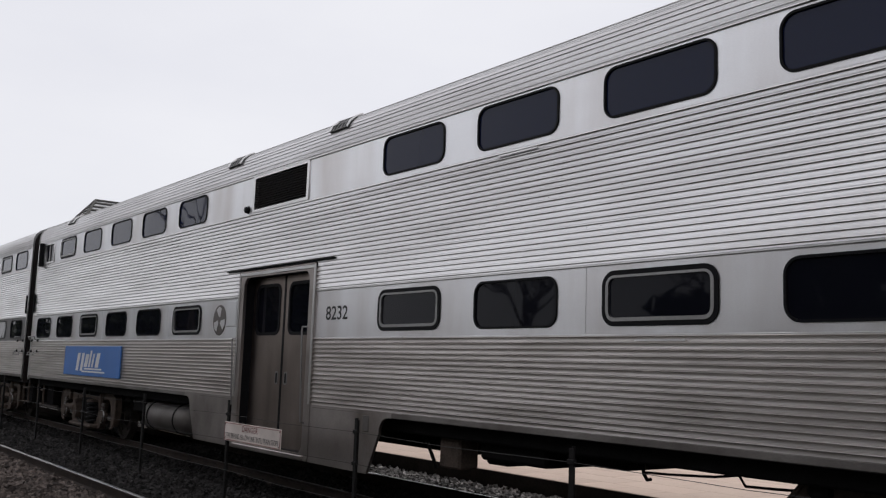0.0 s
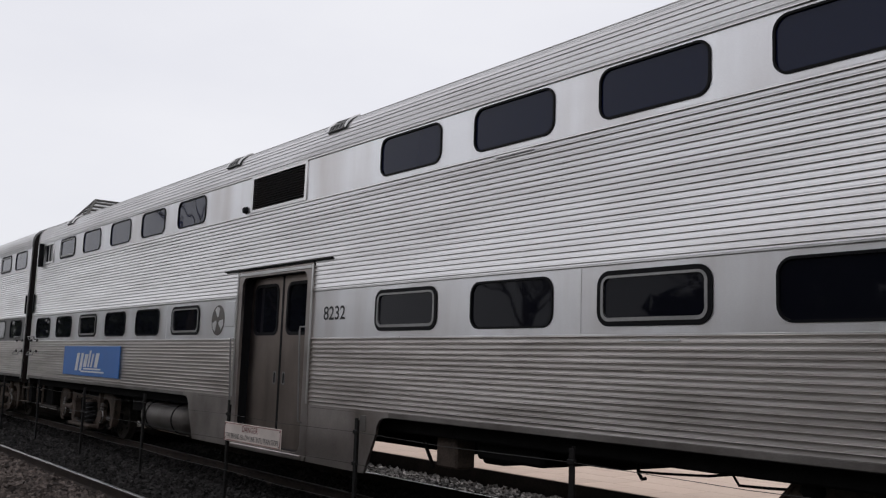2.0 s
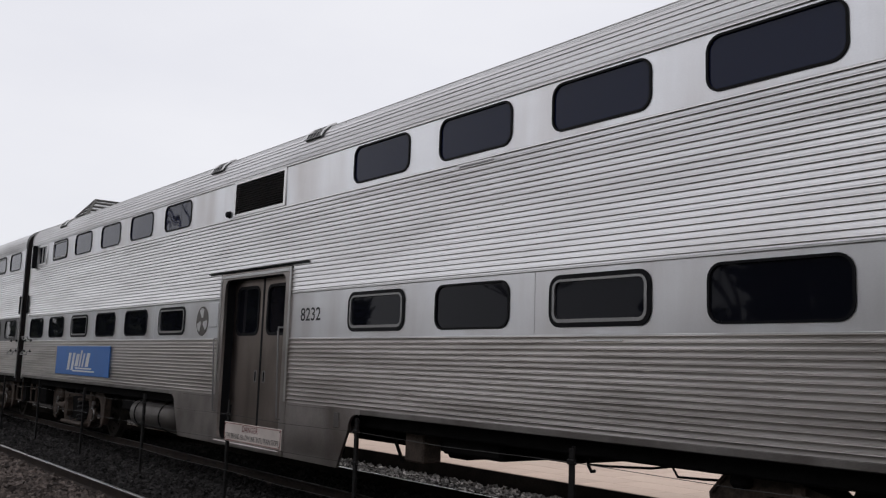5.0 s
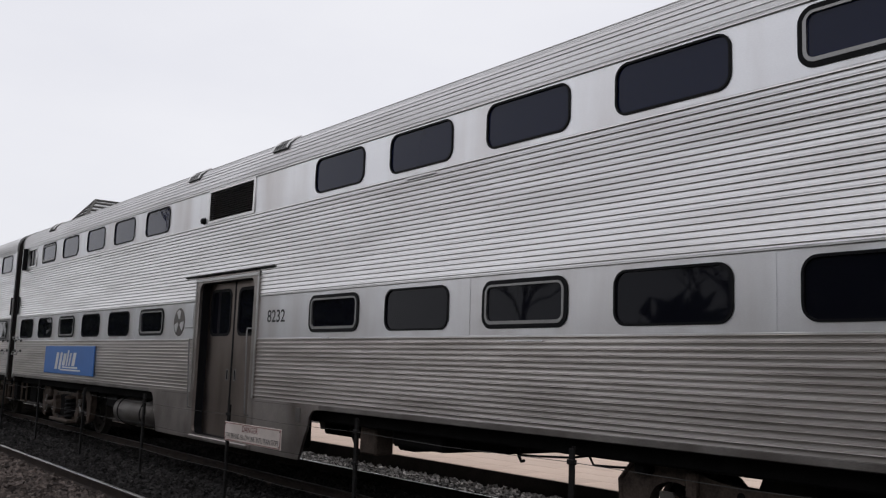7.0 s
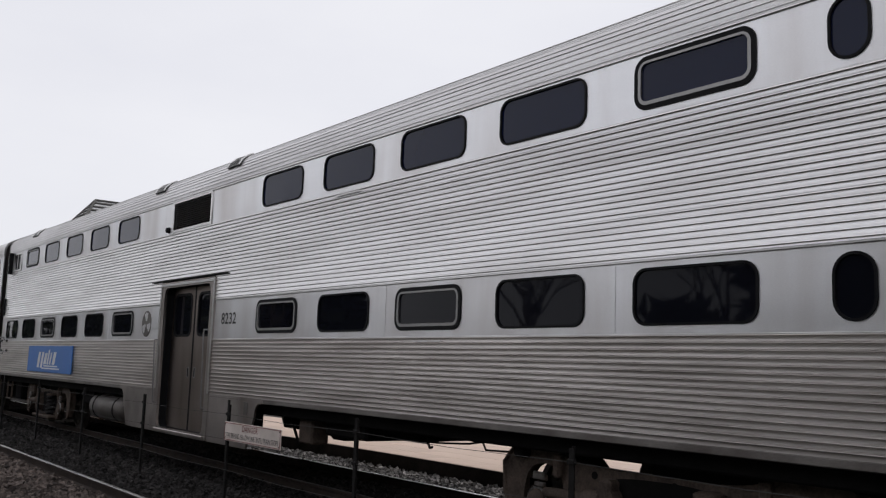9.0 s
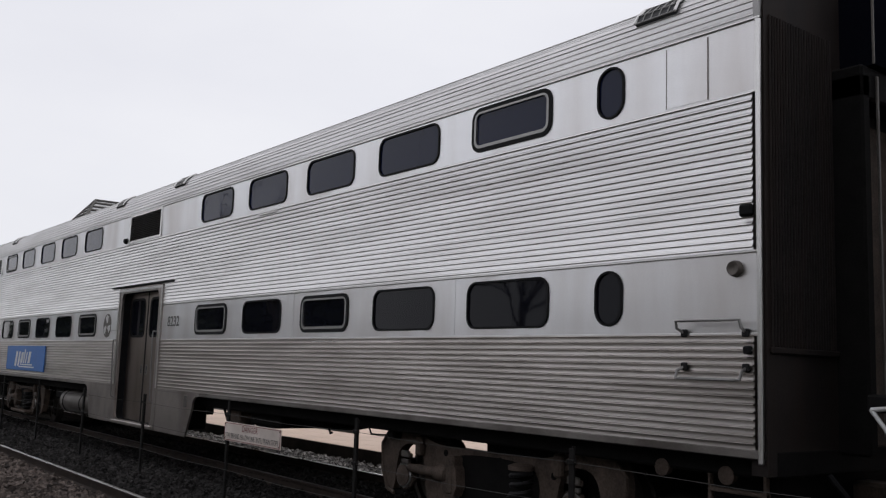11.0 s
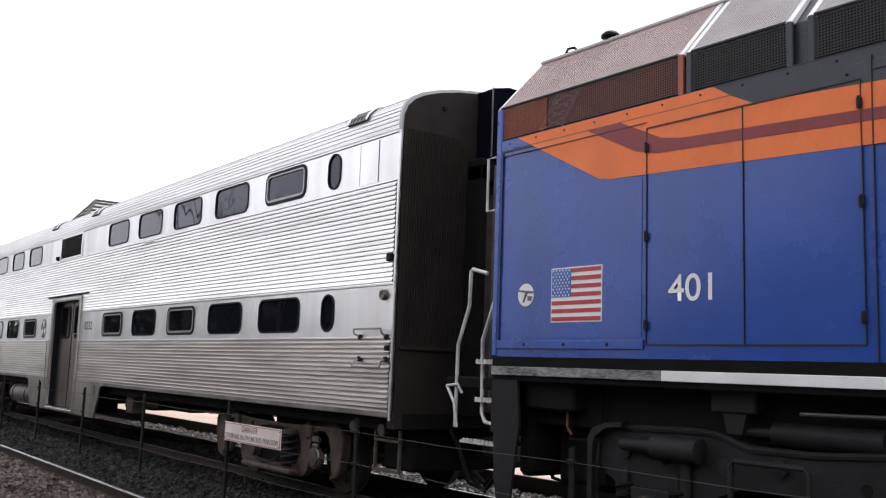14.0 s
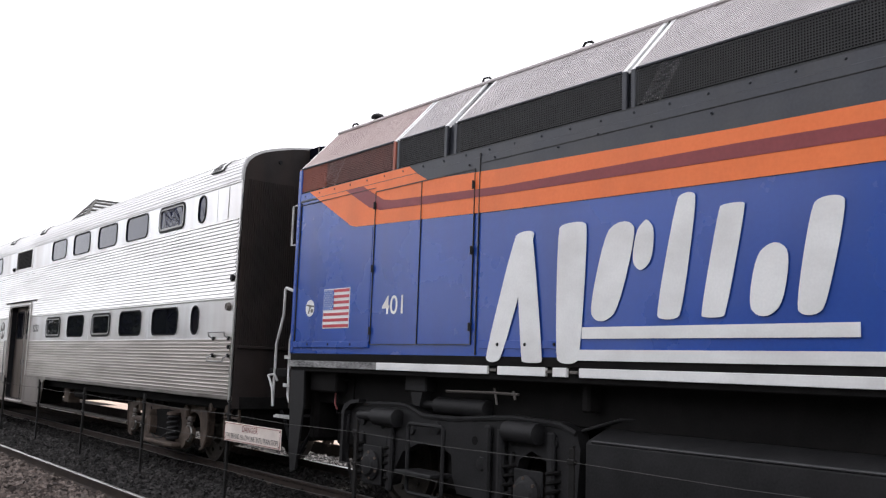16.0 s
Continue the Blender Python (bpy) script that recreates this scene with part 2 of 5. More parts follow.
BRICKWALL = surface("station_brick", (0.22, 0.14, 0.10), (0.32, 0.21, 0.16), 0.85, 0.92, 0, 4, 40, 0.3)
BARK = surface("bare_bark", (0.06, 0.048, 0.04), (0.12, 0.10, 0.085), 0.85, 0.95, 0, 5, 40, 0.4)
LEAF = surface("dark_evergreen", (0.018, 0.028, 0.014), (0.045, 0.06, 0.03), 0.7, 0.85, 0, 5, 40, 0.2)
BRUSH = surface("dry_brush", (0.10, 0.095, 0.06), (0.20, 0.18, 0.12), 0.8, 0.9, 0, 5, 40, 0.2)

# ------------------------------------------------------------------ mesh tools


class Shape:
    """Gathers vertices and faces of one part."""

    def __init__(self, turn=None):
        self.v, self.f, self.turn = [], [], turn

    def add(self, verts, faces):
        k = len(self.v)
        self.v.extend(tuple(p) for p in verts)
        self.f.extend(tuple(i + k for i in face) for face in faces)
        return self

    def box(self, x0, x1, y0, y1, z0, z1, c=0.0):
        xs, ys, zs = sorted((x0, x1)), sorted((y0, y1)), sorted((z0, z1))
        if c <= 0:
            vs = [(x, y, z) for x in xs for y in ys for z in zs]
            return self.add(vs, [(0, 1, 3, 2), (4, 6, 7, 5), (0, 4, 5, 1), (2, 3, 7, 6), (0, 2, 6, 4), (1, 5, 7, 3)])
        c = min(c, 0.45 * min(xs[1] - xs[0], ys[1] - ys[0], zs[1] - zs[0]))
        vs, ix = [], {}
        for i in (0, 1):
            for j in (0, 1):
                for k in (0, 1):
                    p = (xs[i], ys[j], zs[k])
                    s = (1 - 2 * i, 1 - 2 * j, 1 - 2 * k)
                    for a in range(3):
                        q = [p[b] + (0 if b == a else s[b] * c) for b in range(3)]
                        ix[i, j, k, a] = len(vs)
                        vs.append(q)
        fs = [tuple(ix[i, j, k, a] for a in range(3)) for i in (0, 1) for j in (0, 1) for k in (0, 1)]
        for s in (0, 1):
            fs.append(tuple(ix[s, j, k, 0] for j, k in ((0, 0), (1, 0), (1, 1), (0, 1))))
            fs.append(tuple(ix[i, s, k, 1] for i, k in ((0, 0), (1, 0), (1, 1), (0, 1))))
            fs.append(tuple(ix[i, j, s, 2] for i, j in ((0, 0), (1, 0), (1, 1), (0, 1))))
        for s in (0, 1):
            for t in (0, 1):
                fs.append((ix[0, s, t, 1], ix[1, s, t, 1], ix[1, s, t, 2], ix[0, s, t, 2]))
                fs.append((ix[s, 0, t, 0], ix[s, 1, t, 0], ix[s, 1, t, 2], ix[s, 0, t, 2]))
                fs.append((ix[s, t, 0, 0], ix[s, t, 1, 0], ix[s, t, 1, 1], ix[s, t, 0, 1]))
        return self.add(vs, fs)

    def prism(self, poly, x0, x1):
        """A (y, z) outline, thick from x0 to x1."""
        n = len(poly)
        vs = [(x0, y, z) for y, z in poly] + [(x1, y, z) for y, z in poly]
        fs = [tuple(range(n)), tuple(range(2 * n - 1, n - 1, -1))]
        fs += [(i, (i + 1) % n, n + (i + 1) % n, n + i) for i in range(n)]
        return self.add(vs, fs)

    def sweep(self, poly, y0, y1, caps=True, closed=True):
        """An (x, z) outline, drawn along y."""
        n = len(poly)
        vs = [(x, y0, z) for x, z in poly] + [(x, y1, z) for x, z in poly]
        last = n if closed else n - 1
        fs = [(i, (i + 1) % n, n + (i + 1) % n, n + i) for i in range(last)]
        if caps:
            fs += [tuple(range(n)), tuple(range(2 * n - 1, n - 1, -1))]
        return self.add(vs, fs)

    def ring(self, outer, inner, x0, x1):
        """A frame between two (y, z) outlines of as many points, thick from x0 to x1."""
        n = len(outer)
        vs = [(x, y, z) for x in (x0, x1) for o in (outer, inner) for y, z in o]
        fs = []
        for i in range(n):
            j = (i + 1) % n
            fs += [(i, j, n + j, n + i), (2 * n + i, 3 * n + i, 3 * n + j, 2 * n + j),
                   (i, 2 * n + i, 2 * n + j, j), (n + i, n + j, 3 * n + j, 3 * n + i)]
        return self.add(vs, fs)

    def tube(self, path, r, n=8):
        pts = [Vector(p) for p in path]
        vs, fs = [], []
        up = None
        for i, p in enumerate(pts):
            d = (pts[min(i + 1, len(pts) - 1)] - pts[max(i - 1, 0)]).normalized()
            if up is None:
                up = d.orthogonal().normalized()
            up = (up - d * up.dot(d)).normalized()
            side = d.cross(up)
            rr = r[i] if isinstance(r, (list, tuple)) else r
            vs += [p + rr * (math.cos(2 * math.pi * k / n) * up + math.sin(2 * math.pi * k / n) * side) for k in range(n)]
        for i in range(len(pts) - 1):
            for k in range(n):
                fs.append((i * n + k, i * n + (k + 1) % n, (i + 1) * n + (k + 1) % n, (i + 1) * n + k))
        fs += [tuple(range(n)), tuple(range(len(vs) - 1, len(vs) - n - 1, -1))]
        return self.add(vs, fs)

    def lathe(self, p, axis, prof, n=24):
        """(along, radius) steps turned about an axis ('x', 'y' or 'z') through p."""
        a = "xyz".index(axis)
        b, c = (a + 1) % 3, (a + 2) % 3
        vs, fs = [], []
        for s, r in prof:
            for k in range(n):
                q = list(p)
                q[a] += s
                q[b] += r * math.cos(2 * math.pi * k / n)
                q[c] += r * math.sin(2 * math.pi * k / n)
                vs.append(q)
        m = len(prof)
        for i in range(m - 1):
            for k in range(n):
                fs.append((i * n + k, i * n + (k + 1) % n, (i + 1) * n + (k + 1) % n, (i + 1) * n + k))
        fs += [tuple(range(n)), tuple(range(m * n - 1, m * n - n - 1, -1))]
        return self.add(vs, fs)

    def mesh(self, name, material, sharp=32, weld=False):
        vs = [self.turn(*p) for p in self.v] if self.turn else self.v
        me = bpy.data.meshes.new(name)
        me.from_pydata([tuple(p) for p in vs], [], self.f)
        if len(self.f) < 20000:
            bm = bmesh.new()
            bm.from_mesh(me)
            if weld:
                bmesh.ops.remove_doubles(bm, verts=bm.verts, dist=1e-5)
            bmesh.ops.recalc_face_normals(bm, faces=bm.faces)
            bm.to_mesh(me)
            bm.free()
        me.materials.append(material)
        me.shade_smooth()
        me.set_sharp_from_angle(angle=radians(sharp))
        return me


def part(name, shape, material, parent=None, label="", sharp=32):
    ob = new(name, shape.mesh(name, material, sharp, name.endswith("_belt")))
    ob.parent = parent
    return tagged(ob, label)


def thing(name, label, category, group="", kind=""):
    return tagged(new(name), label, category, group, kind)


def rrect(y0, y1, z0, z1, r, k=6):
    """A rounded rectangle in (y, z), counter-clockwise from the lower right corner's arc."""
    y0, y1, z0, z1 = min(y0, y1), max(y0, y1), min(z0, z1), max(z0, z1)
    out = []
    for cy, cz, a in ((y1 - r, z0 + r, -90), (y1 - r, z1 - r, 0), (y0 + r, z1 - r, 90), (y0 + r, z0 + r, 180)):
        out += [(cy + r * math.cos(radians(a + 90 * i / k)), cz + r * math.sin(radians(a + 90 * i / k))) for i in range(k + 1)]
    return out


def written(text, material, parent, x, y, z, height, width=None, label="", bold=0.0):
    """Raised letters on a side that faces -x; y, z: the left end of the base line."""
    cu = bpy.data.curves.new("lettering", "FONT")
    cu.body, cu.size, cu.extrude, cu.offset = text, 1.0, 0.0, bold
    tmp = bpy.data.objects.new("lettering", cu)
    scene.collection.objects.link(tmp)
    bpy.context.view_layer.update()
    me = bpy.data.meshes.new_from_object(tmp.evaluated_get(bpy.context.evaluated_depsgraph_get()))
    bpy.data.objects.remove(tmp)
    co = np.array([v.co[:] for v in me.vertices])
    lo, hi = co.min(0), co.max(0)
    sy = height / (hi[1] - lo[1])
    sx = sy if width is None else width / (hi[0] - lo[0])
    for v in me.vertices:
        a, b = (v.co.x - lo[0]) * sx, (v.co.y - lo[1]) * sy
        v.co = (x, y - a, z + b)
    me.materials.append(material)
    me.name = "lettering"
    ob = new("lettering", me)
    ob.parent = parent
    return tagged(ob, label)


# ------------------------------------------------------------------ ground and tracks
XC = 7.38          # middle of the train's track
XN = XC - 4.03     # middle of the nearer track
RT = 0.15          # rail top

g = Shape()
g.add([(-3000, -3000, -0.06), (3000, -3000, -0.06), (3000, 3000, -0.06), (-3000, 3000, -0.06)], [(0, 1, 2, 3)])
tagged(part("ground", g, EARTH), "dry earth around the railway line", "ground", kind="structure")

bed = Shape()
ys = [-60 + 2.5 * i for i in range(105)]
rows_x = [1.95, 2.3, 3.35, 4.3, 5.3, 6.4, 7.4, 8.4, 9.2, 9.6]
vs = [(x, y, -0.005 - 0.03 * noise.noise((x * 1.3, y * 0.7, 0))) for y in ys for x in rows_x]
nx = len(rows_x)
fs = [(j * nx + i, j * nx + i + 1, (j + 1) * nx + i + 1, (j + 1) * nx + i) for j in range(len(ys) - 1) for i in range(nx - 1)]
bed.add(vs, fs)
tagged(part("ballast_bed", bed, BED), "dark crushed-stone track bed under both tracks", "track bed", kind="structure")

RAIL = [(-0.068, 0), (0.068, 0), (0.068, 0.012), (0.012, 0.032), (0.010, 0.105), (0.034, 0.115), (0.036, 0.138),
        (0.030, 0.147), (0.018, 0.150), (-0.018, 0.150), (-0.030, 0.147), (-0.036, 0.138), (-0.034, 0.115), (-0.010, 0.105), (-0.012, 0.032), (-0.068, 0.012)]
for xc in (XN, XC):
    for side in (-1, 1):
        r = Shape().sweep([(xc + side * 0.753 + a, b) for a, b in RAIL], -60, 200)
        rail = tagged(part("rail", r, RAILSIDE), "steel rail with a polished head and rusty web", "rail", kind="structure")
        h = Shape().sweep([(xc + side * 0.753 + a, b) for a, b in ((-0.031, 0.1465), (0.031, 0.1465), (0.019, 0.1525), (-0.019, 0.1525))], -60, 200)
        # The train's nearer rail gets the shaded colour in place of sky shine.
        part("rail_head", h, RAILTOP_SHADED if xc > 6 and side < 0 else RAILTOP, rail, "worn running surface")

# ------------------------------------------------------------------ the train's own shapes
HW = 1.58          # half the car's width
CY = 11.28         # middle of the car, along the track
Y0, Y1 = -1.387, 2 * 11.28 + 1.387


def other_side(x, y, z):
    return -x, y, z


RIB_LOW = ((0.0, 0.06), (0.22, 0.0), (0.46, 0.0), (0.62, 0.08), (0.665, 0.30), (0.69, 0.86), (0.72, 0.97), (0.78, 1.0), (0.85, 0.86), (0.91, 0.50), (0.96, 0.22))
RIB_HIGH = ((0.0, 0.40), (0.16, 0.22), (0.32, 0.10), (0.48, 0.03), (0.572, 0.0), (0.577, -0.55), (0.655, -0.55), (0.66, 0.92), (0.685, 1.0), (0.76, 0.95), (0.87, 0.70))


def fluting(y0, y1, z0, z1, n, turn, depth=0.021, rib=RIB_LOW):
    """A fluted panel: flat bands with n narrow raised ribs between them."""
    p = (z1 - z0) / n
    prof = []
    for i in range(n):
        z = z0 + i * p
        for a, d in rib:
            prof.append((-HW - 0.002 - depth * d, z + a * p))
    prof.append((-HW - 0.002 - depth * rib[0][1], z1))
    prof += [(-HW + 0.03, z1), (-HW + 0.03, z0)]
    return Shape(turn).sweep(prof, y0, y1)


def belt(holes, y0, y1, z0, z1, turn):
    """A plain belt of sheet with rounded openings right through it. holes: (y0, y1, z0, z1, radius), in order."""
    s = Shape(turn)
    x, d = -HW, 0.05
    edges = [y0] + [0.5 * (a[1] + b[0]) for a, b in zip(holes, holes[1:])] + [y1]
    for (a, b, c, e, r), p0, p1 in zip(holes, edges, edges[1:]):
        inner = rrect(a, b, c, e, r)
        n = len(inner)
        k = n // 4
        corner = [(p1, z0), (p1, z1), (p0, z1), (p0, z0)]
        vs = [(x, y, z) for y, z in inner] + [(x, y, z) for y, z in corner] + [(x + d, y, z) for y, z in inner]
        fs = []
        for i in range(n):
            q = i // k
            j = (i + 1) % n
            if (i + 1) % k == 0:
                fs.append((i, j, n + (q + 1) % 4, n + q))
            else:
                fs.append((i, j, n + q))
            fs.append((i, n + 4 + i, n + 4 + j, j))
        s.add(vs, fs)
    return s


def car_window(car, y, z0, z1, turn, width=1.165, radius=0.13, framed=False, glass=None, oval=False):
    w = width / 2
    r = min(radius, w - 0.002)
    seal_w = 0.042 if framed else 0.021
    seal = Shape(turn).ring(rrect(y - w, y + w, z0, z1, r), rrect(y - w + seal_w, y + w - seal_w, z0 + seal_w, z1 - seal_w, max(r - seal_w, 0.03)), -HW - 0.012, -HW + 0.03)
    win = part("window", seal, RUBBER, car, "rounded window in a black rubber seal")
    if framed:
        f = Shape(turn).ring(rrect(y - w + 0.041, y + w - 0.041, z0 + 0.041, z1 - 0.041, r - 0.04), rrect(y - w + 0.070, y + w - 0.070, z0 + 0.072, z1 - 0.062, max(r - 0.068, 0.03)), -HW - 0.014, -HW + 0.02)
        part("inner_frame", f, FRAME, win, "bright metal inner frame")
    m = seal_w - 0.006
    pane = Shape(turn).prism(rrect(y - w + m, y + w - m, z0 + m, z1 - m, max(r - m, 0.03)), -HW + 0.006, -HW + 0.014)
    part("pane", pane, glass or GLASS, win)
    return win


LOWER = [0.075, 1.375, 3.085, 4.785, 6.49, 8.205, 14.36, 16.08, 17.80, 19.52, 21.24, 22.93]
UPPER = [0.075, 1.375, 3.092, 4.795, 6.512, 8.225, 14.40, 16.15, 17.90, 19.70, 21.45]
ZL0, ZL1, ZU0, ZU1 = 2.19, 2.655, 3.968, 4.428
DOOR0, DOOR1 = 10.36, 12.26


def hole(y, z0, z1, w=1.165, r=0.13):
    return (y - w / 2 + 0.012, y + w / 2 - 0.012, z0 + 0.012, z1 - 0.012, r - 0.01)


def car_side(car, turn, cab_end=True):
    """One long side of the car with all that is fixed to it."""
    def P(name, s, mat, label="", parent=car):
        return part(name, s, mat, parent, label)

    ea, eb = Y0 + 0.07, Y1 - 0.07
    upper = UPPER if cab_end else UPPER[:-1] + [21.25, 22.87]
    # The second car's lower belt is darker than the first car's.
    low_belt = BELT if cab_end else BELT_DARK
    da, db = 10.20, 12.42
    # fluted panels
    P("lower_fluting", fluting(ea, da, 1.30, 2.12, 15, turn), STEEL_LOW, "fluted stainless panel, grimy, coloured darker for the ground it reflects")
    P("lower_fluting", fluting(db, eb, 1.30, 2.12, 15, turn), STEEL_LOW, "fluted stainless panel, grimy, coloured darker for the ground it reflects")
    P("upper_fluting", fluting(ea, da, 2.71, 3.091, 7, turn, 0.0182, RIB_HIGH), STEEL)
    P("upper_fluting", fluting(db, eb, 2.71, 3.091, 7, turn, 0.0182, RIB_HIGH), STEEL)
    P("upper_fluting", fluting(ea, eb, 3.091, 3.91, 15, turn, 0.0182, RIB_HIGH), STEEL)
    # plain belts with openings
    lo_r = [hole(LOWER[0], ZL0, ZL1, 0.31, 0.15)] + [hole(y, ZL0, ZL1) for y in LOWER[1:6]]
    lo_l = [hole(y, ZL0, ZL1) for y in LOWER[6:]]
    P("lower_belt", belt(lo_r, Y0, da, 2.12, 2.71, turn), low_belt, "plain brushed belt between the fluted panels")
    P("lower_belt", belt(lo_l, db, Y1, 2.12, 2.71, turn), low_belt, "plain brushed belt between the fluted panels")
    up = [hole(UPPER[0], ZU0, ZU1, 0.31, 0.15)] + [hole(y, ZU0, ZU1) for y in UPPER[1:6]]
    up += [(10.56, 12.16, 3.945, 4.44, 0.02)] + [hole(y, ZU0, ZU1) for y in upper[6:]] + ([(22.55, 23.35, 3.96, 4.40, 0.03)] if cab_end else [])
    P("upper_belt", belt(up, Y0, Y1, 3.91, 4.46, turn), BELT, "pale plain belt with the upper windows")
    for z in (2.115, 2.715, 3.905):
        for a, b in (((Y0, da), (db, Y1)) if z < 3 else ((Y0, Y1),)):
            P("belt_moulding", Shape(turn).box(-HW - 0.016, -HW + 0.002, a, b, z - 0.011, z + 0.011, 0.005), TRIM)
    P("side_sill", Shape(turn).box(-HW - 0.012, -HW + 0.05, Y0, 8.55, 1.235, 1.30, 0.008), SILL, "sill under the fluting, dirty")
    P("side_sill", Shape(turn).box(-HW - 0.012, -HW + 0.05, 13.95, Y1, 1.235, 1.30, 0.008), SILL, "sill under the fluting, dirty")
    for a, b in ((Y0, Y0 + 0.042), (Y1 - 0.042, Y1)):
        P("corner_trim", Shape(turn).box(-HW - 0.020, -HW + 0.02, a, b, 1.20, 4.46, 0.01), TRIM, "bright upright corner strip")
    # windows
    for i, y in enumerate(LOWER):
        if i == 0:
            car_window(car, y, ZL0, ZL1, turn, 0.31, 0.15, glass=GLASS_DARK)
        else:
            car_window(car, y, ZL0, ZL1, turn, framed=i in (3, 5, 6, 9), glass=GLASS_DARK)
    for i, y in enumerate(upper):
        if i == 0:
            car_window(car, y, ZU0, ZU1, turn, 0.31, 0.15)
        else:
            car_window(car, y, ZU0, ZU1, turn, framed=i in (1, 10))
    # cab hatch near the far end
    if cab_end:
        cab = P("cab_window", Shape(turn).ring(rrect(22.53, 23.37, 3.94, 4.42, 0.03, 2), rrect(22.57, 23.33, 3.98, 4.385, 0.03, 2), -HW - 0.02, -HW + 0.03), TRIM, "small crew window with a sliding sash")
        P("pane", Shape(turn).prism(rrect(22.59, 23.31, 3.99, 4.38, 0.02, 2), -HW + 0.008, -HW + 0.016), GLASS_DARK, parent=cab)
        P("sash", Shape(turn).box(-HW - 0.014, -HW + 0.006, 22.90, 22.98, 3.98, 4.39, 0.008), FRAME, parent=cab)
        P("cab_screen", Shape(turn).box(-HW - 0.10, -HW, 23.48, 23.56, 3.90, 4.46, 0.01), RUBBER, "dark wind deflector", cab)
    # louvre
    lv = P("louvre", Shape(turn).ring(rrect(10.54, 12.18, 3.925, 4.455, 0.01, 2), rrect(10.60, 12.12, 3.965, 4.42, 0.01, 2), -HW - 0.014, -HW + 0.04), TRIM, "dark ventilation louvre in a metal frame")
    P("backing", Shape(turn).box(-HW + 0.045, -HW + 0.055, 10.58, 12.14, 3.95, 4.44), UNDER, parent=lv)
    for i in range(13):
        z = 3.975 + i * 0.034
        P("slat", Shape(turn).prism([(10.595, z), (12.125, z), (12.125, z + 0.010), (10.595, z + 0.010)], -HW - 0.002, -HW + 0.035), ENDPAINT, parent=lv)
    P("side_lamp", Shape(turn).lathe((-HW - 0.06, 12.33, 3.99), "x", [(0.0, 0.03), (0.01, 0.045), (0.05, 0.05), (0.06, 0.06)], 14), RUBBER, "small black lamp")
    # doorway
    outer = rrect(10.20, 12.42, 0.60, 3.075, 0.05)
    inner = rrect(DOOR0, DOOR1, 0.68, 2.985, 0.13)
    fr = P("door_frame", Shape(turn).ring(outer, inner, -HW - 0.022, -HW + 0.02), SKIRT, "scuffed bright metal frame around the double doors")
    # Black colour on the reveal stands for the shadow inside the doorway.
    P("door_reveal", Shape(turn).ring(rrect(DOOR0 - 0.06, DOOR1 + 0.06, 0.62, 3.05, 0.13), rrect(DOOR0 + 0.004, DOOR1 - 0.004, 0.684, 2.981, 0.126), -HW + 0.021, -HW + 0.19), RUBBER, "door reveal, coloured black for the shade in the recess", fr)
    P("step_plate", Shape(turn).box(-HW - 0.05, -HW + 0.10, DOOR0 - 0.05, DOOR1 + 0.05, 0.60, 0.665, 0.012), SKIRT, "worn door step", fr)
    P("drip_rail", Shape(turn).box(-HW - 0.036, -HW, 9.77, 12.87, 3.098, 3.114, 0.005), RUBBER, "dark drip rail over the doors")
    mid = 0.5 * (DOOR0 + DOOR1)
    for a, b, hy in ((DOOR0 - 0.03, mid - 0.018, mid - 0.13), (mid + 0.018, DOOR1 + 0.03, mid + 0.13)):
        pa, pb = max(a, DOOR0) + 0.13, min(b, DOOR1) - 0.13
        leaf = Shape(turn).ring(rrect(a, b, 0.67, 3.02, 0.01), rrect(pa, pb, 2.20, 2.86, 0.11), -HW + 0.145, -HW + 0.18)
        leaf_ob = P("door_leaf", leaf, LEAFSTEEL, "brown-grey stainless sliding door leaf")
        P("door_seal", Shape(turn).ring(rrect(pa - 0.03, pb + 0.03, 2.17, 2.89, 0.13), rrect(pa + 0.012, pb - 0.012, 2.212, 2.848, 0.10), -HW + 0.136, -HW + 0.17), RUBBER, parent=leaf_ob)
        P("pane", Shape(turn).prism(rrect(pa, pb, 2.20, 2.86, 0.11), -HW + 0.158, -HW + 0.166), GLASS_DARK, parent=leaf_ob)
        P("handle", Shape(turn).ring(rrect(hy - 0.038, hy + 0.038, 1.51, 1.68, 0.02, 3), rrect(hy - 0.024, hy + 0.024, 1.525, 1.665, 0.015, 3), -HW + 0.138, -HW + 0.148), FRAME, "recessed pull", leaf_ob)
        P("handle_cup", Shape(turn).box(-HW + 0.141, -HW + 0.144, hy - 0.03, hy + 0.03, 1.515, 1.675), RUBBER, parent=leaf_ob)
    P("meeting_seal", Shape(turn).box(-HW + 0.14, -HW + 0.17, mid - 0.032, mid + 0.032, 0.67, 3.0, 0.008), RUBBER)
    # skirts beside the door
    arc = [(8.88, 0.60), (8.655, 1.06)] + [(8.50 + 0.155 * math.cos(radians(11.25 * k)), 1.06 + 0.175 * math.sin(radians(11.25 * k))) for k in range(1, 9)]
    right = [(10.20, 1.30), (10.20, 0.60)] + arc + [(8.42, 1.236), (8.42, 1.30)]
    P("skirt", Shape(turn).prism(right, -HW - 0.014, -HW + 0.02), SKIRT, "plain stained skirt panel beside the door")
    left = [(2 * 11.31 - y, z) for y, z in right]
    P("skirt", Shape(turn).prism(left, -HW - 0.014, -HW + 0.02), SKIRT, "plain stained skirt panel beside the door")
    for ya, yb in ((10.203, 10.245), (12.375, 12.417)):
        P("jamb_strip", Shape(turn).box(-HW - 0.036, -HW - 0.02, ya, yb, 1.30, 3.06, 0.006), TRIM, "bright worn jamb strip", fr)
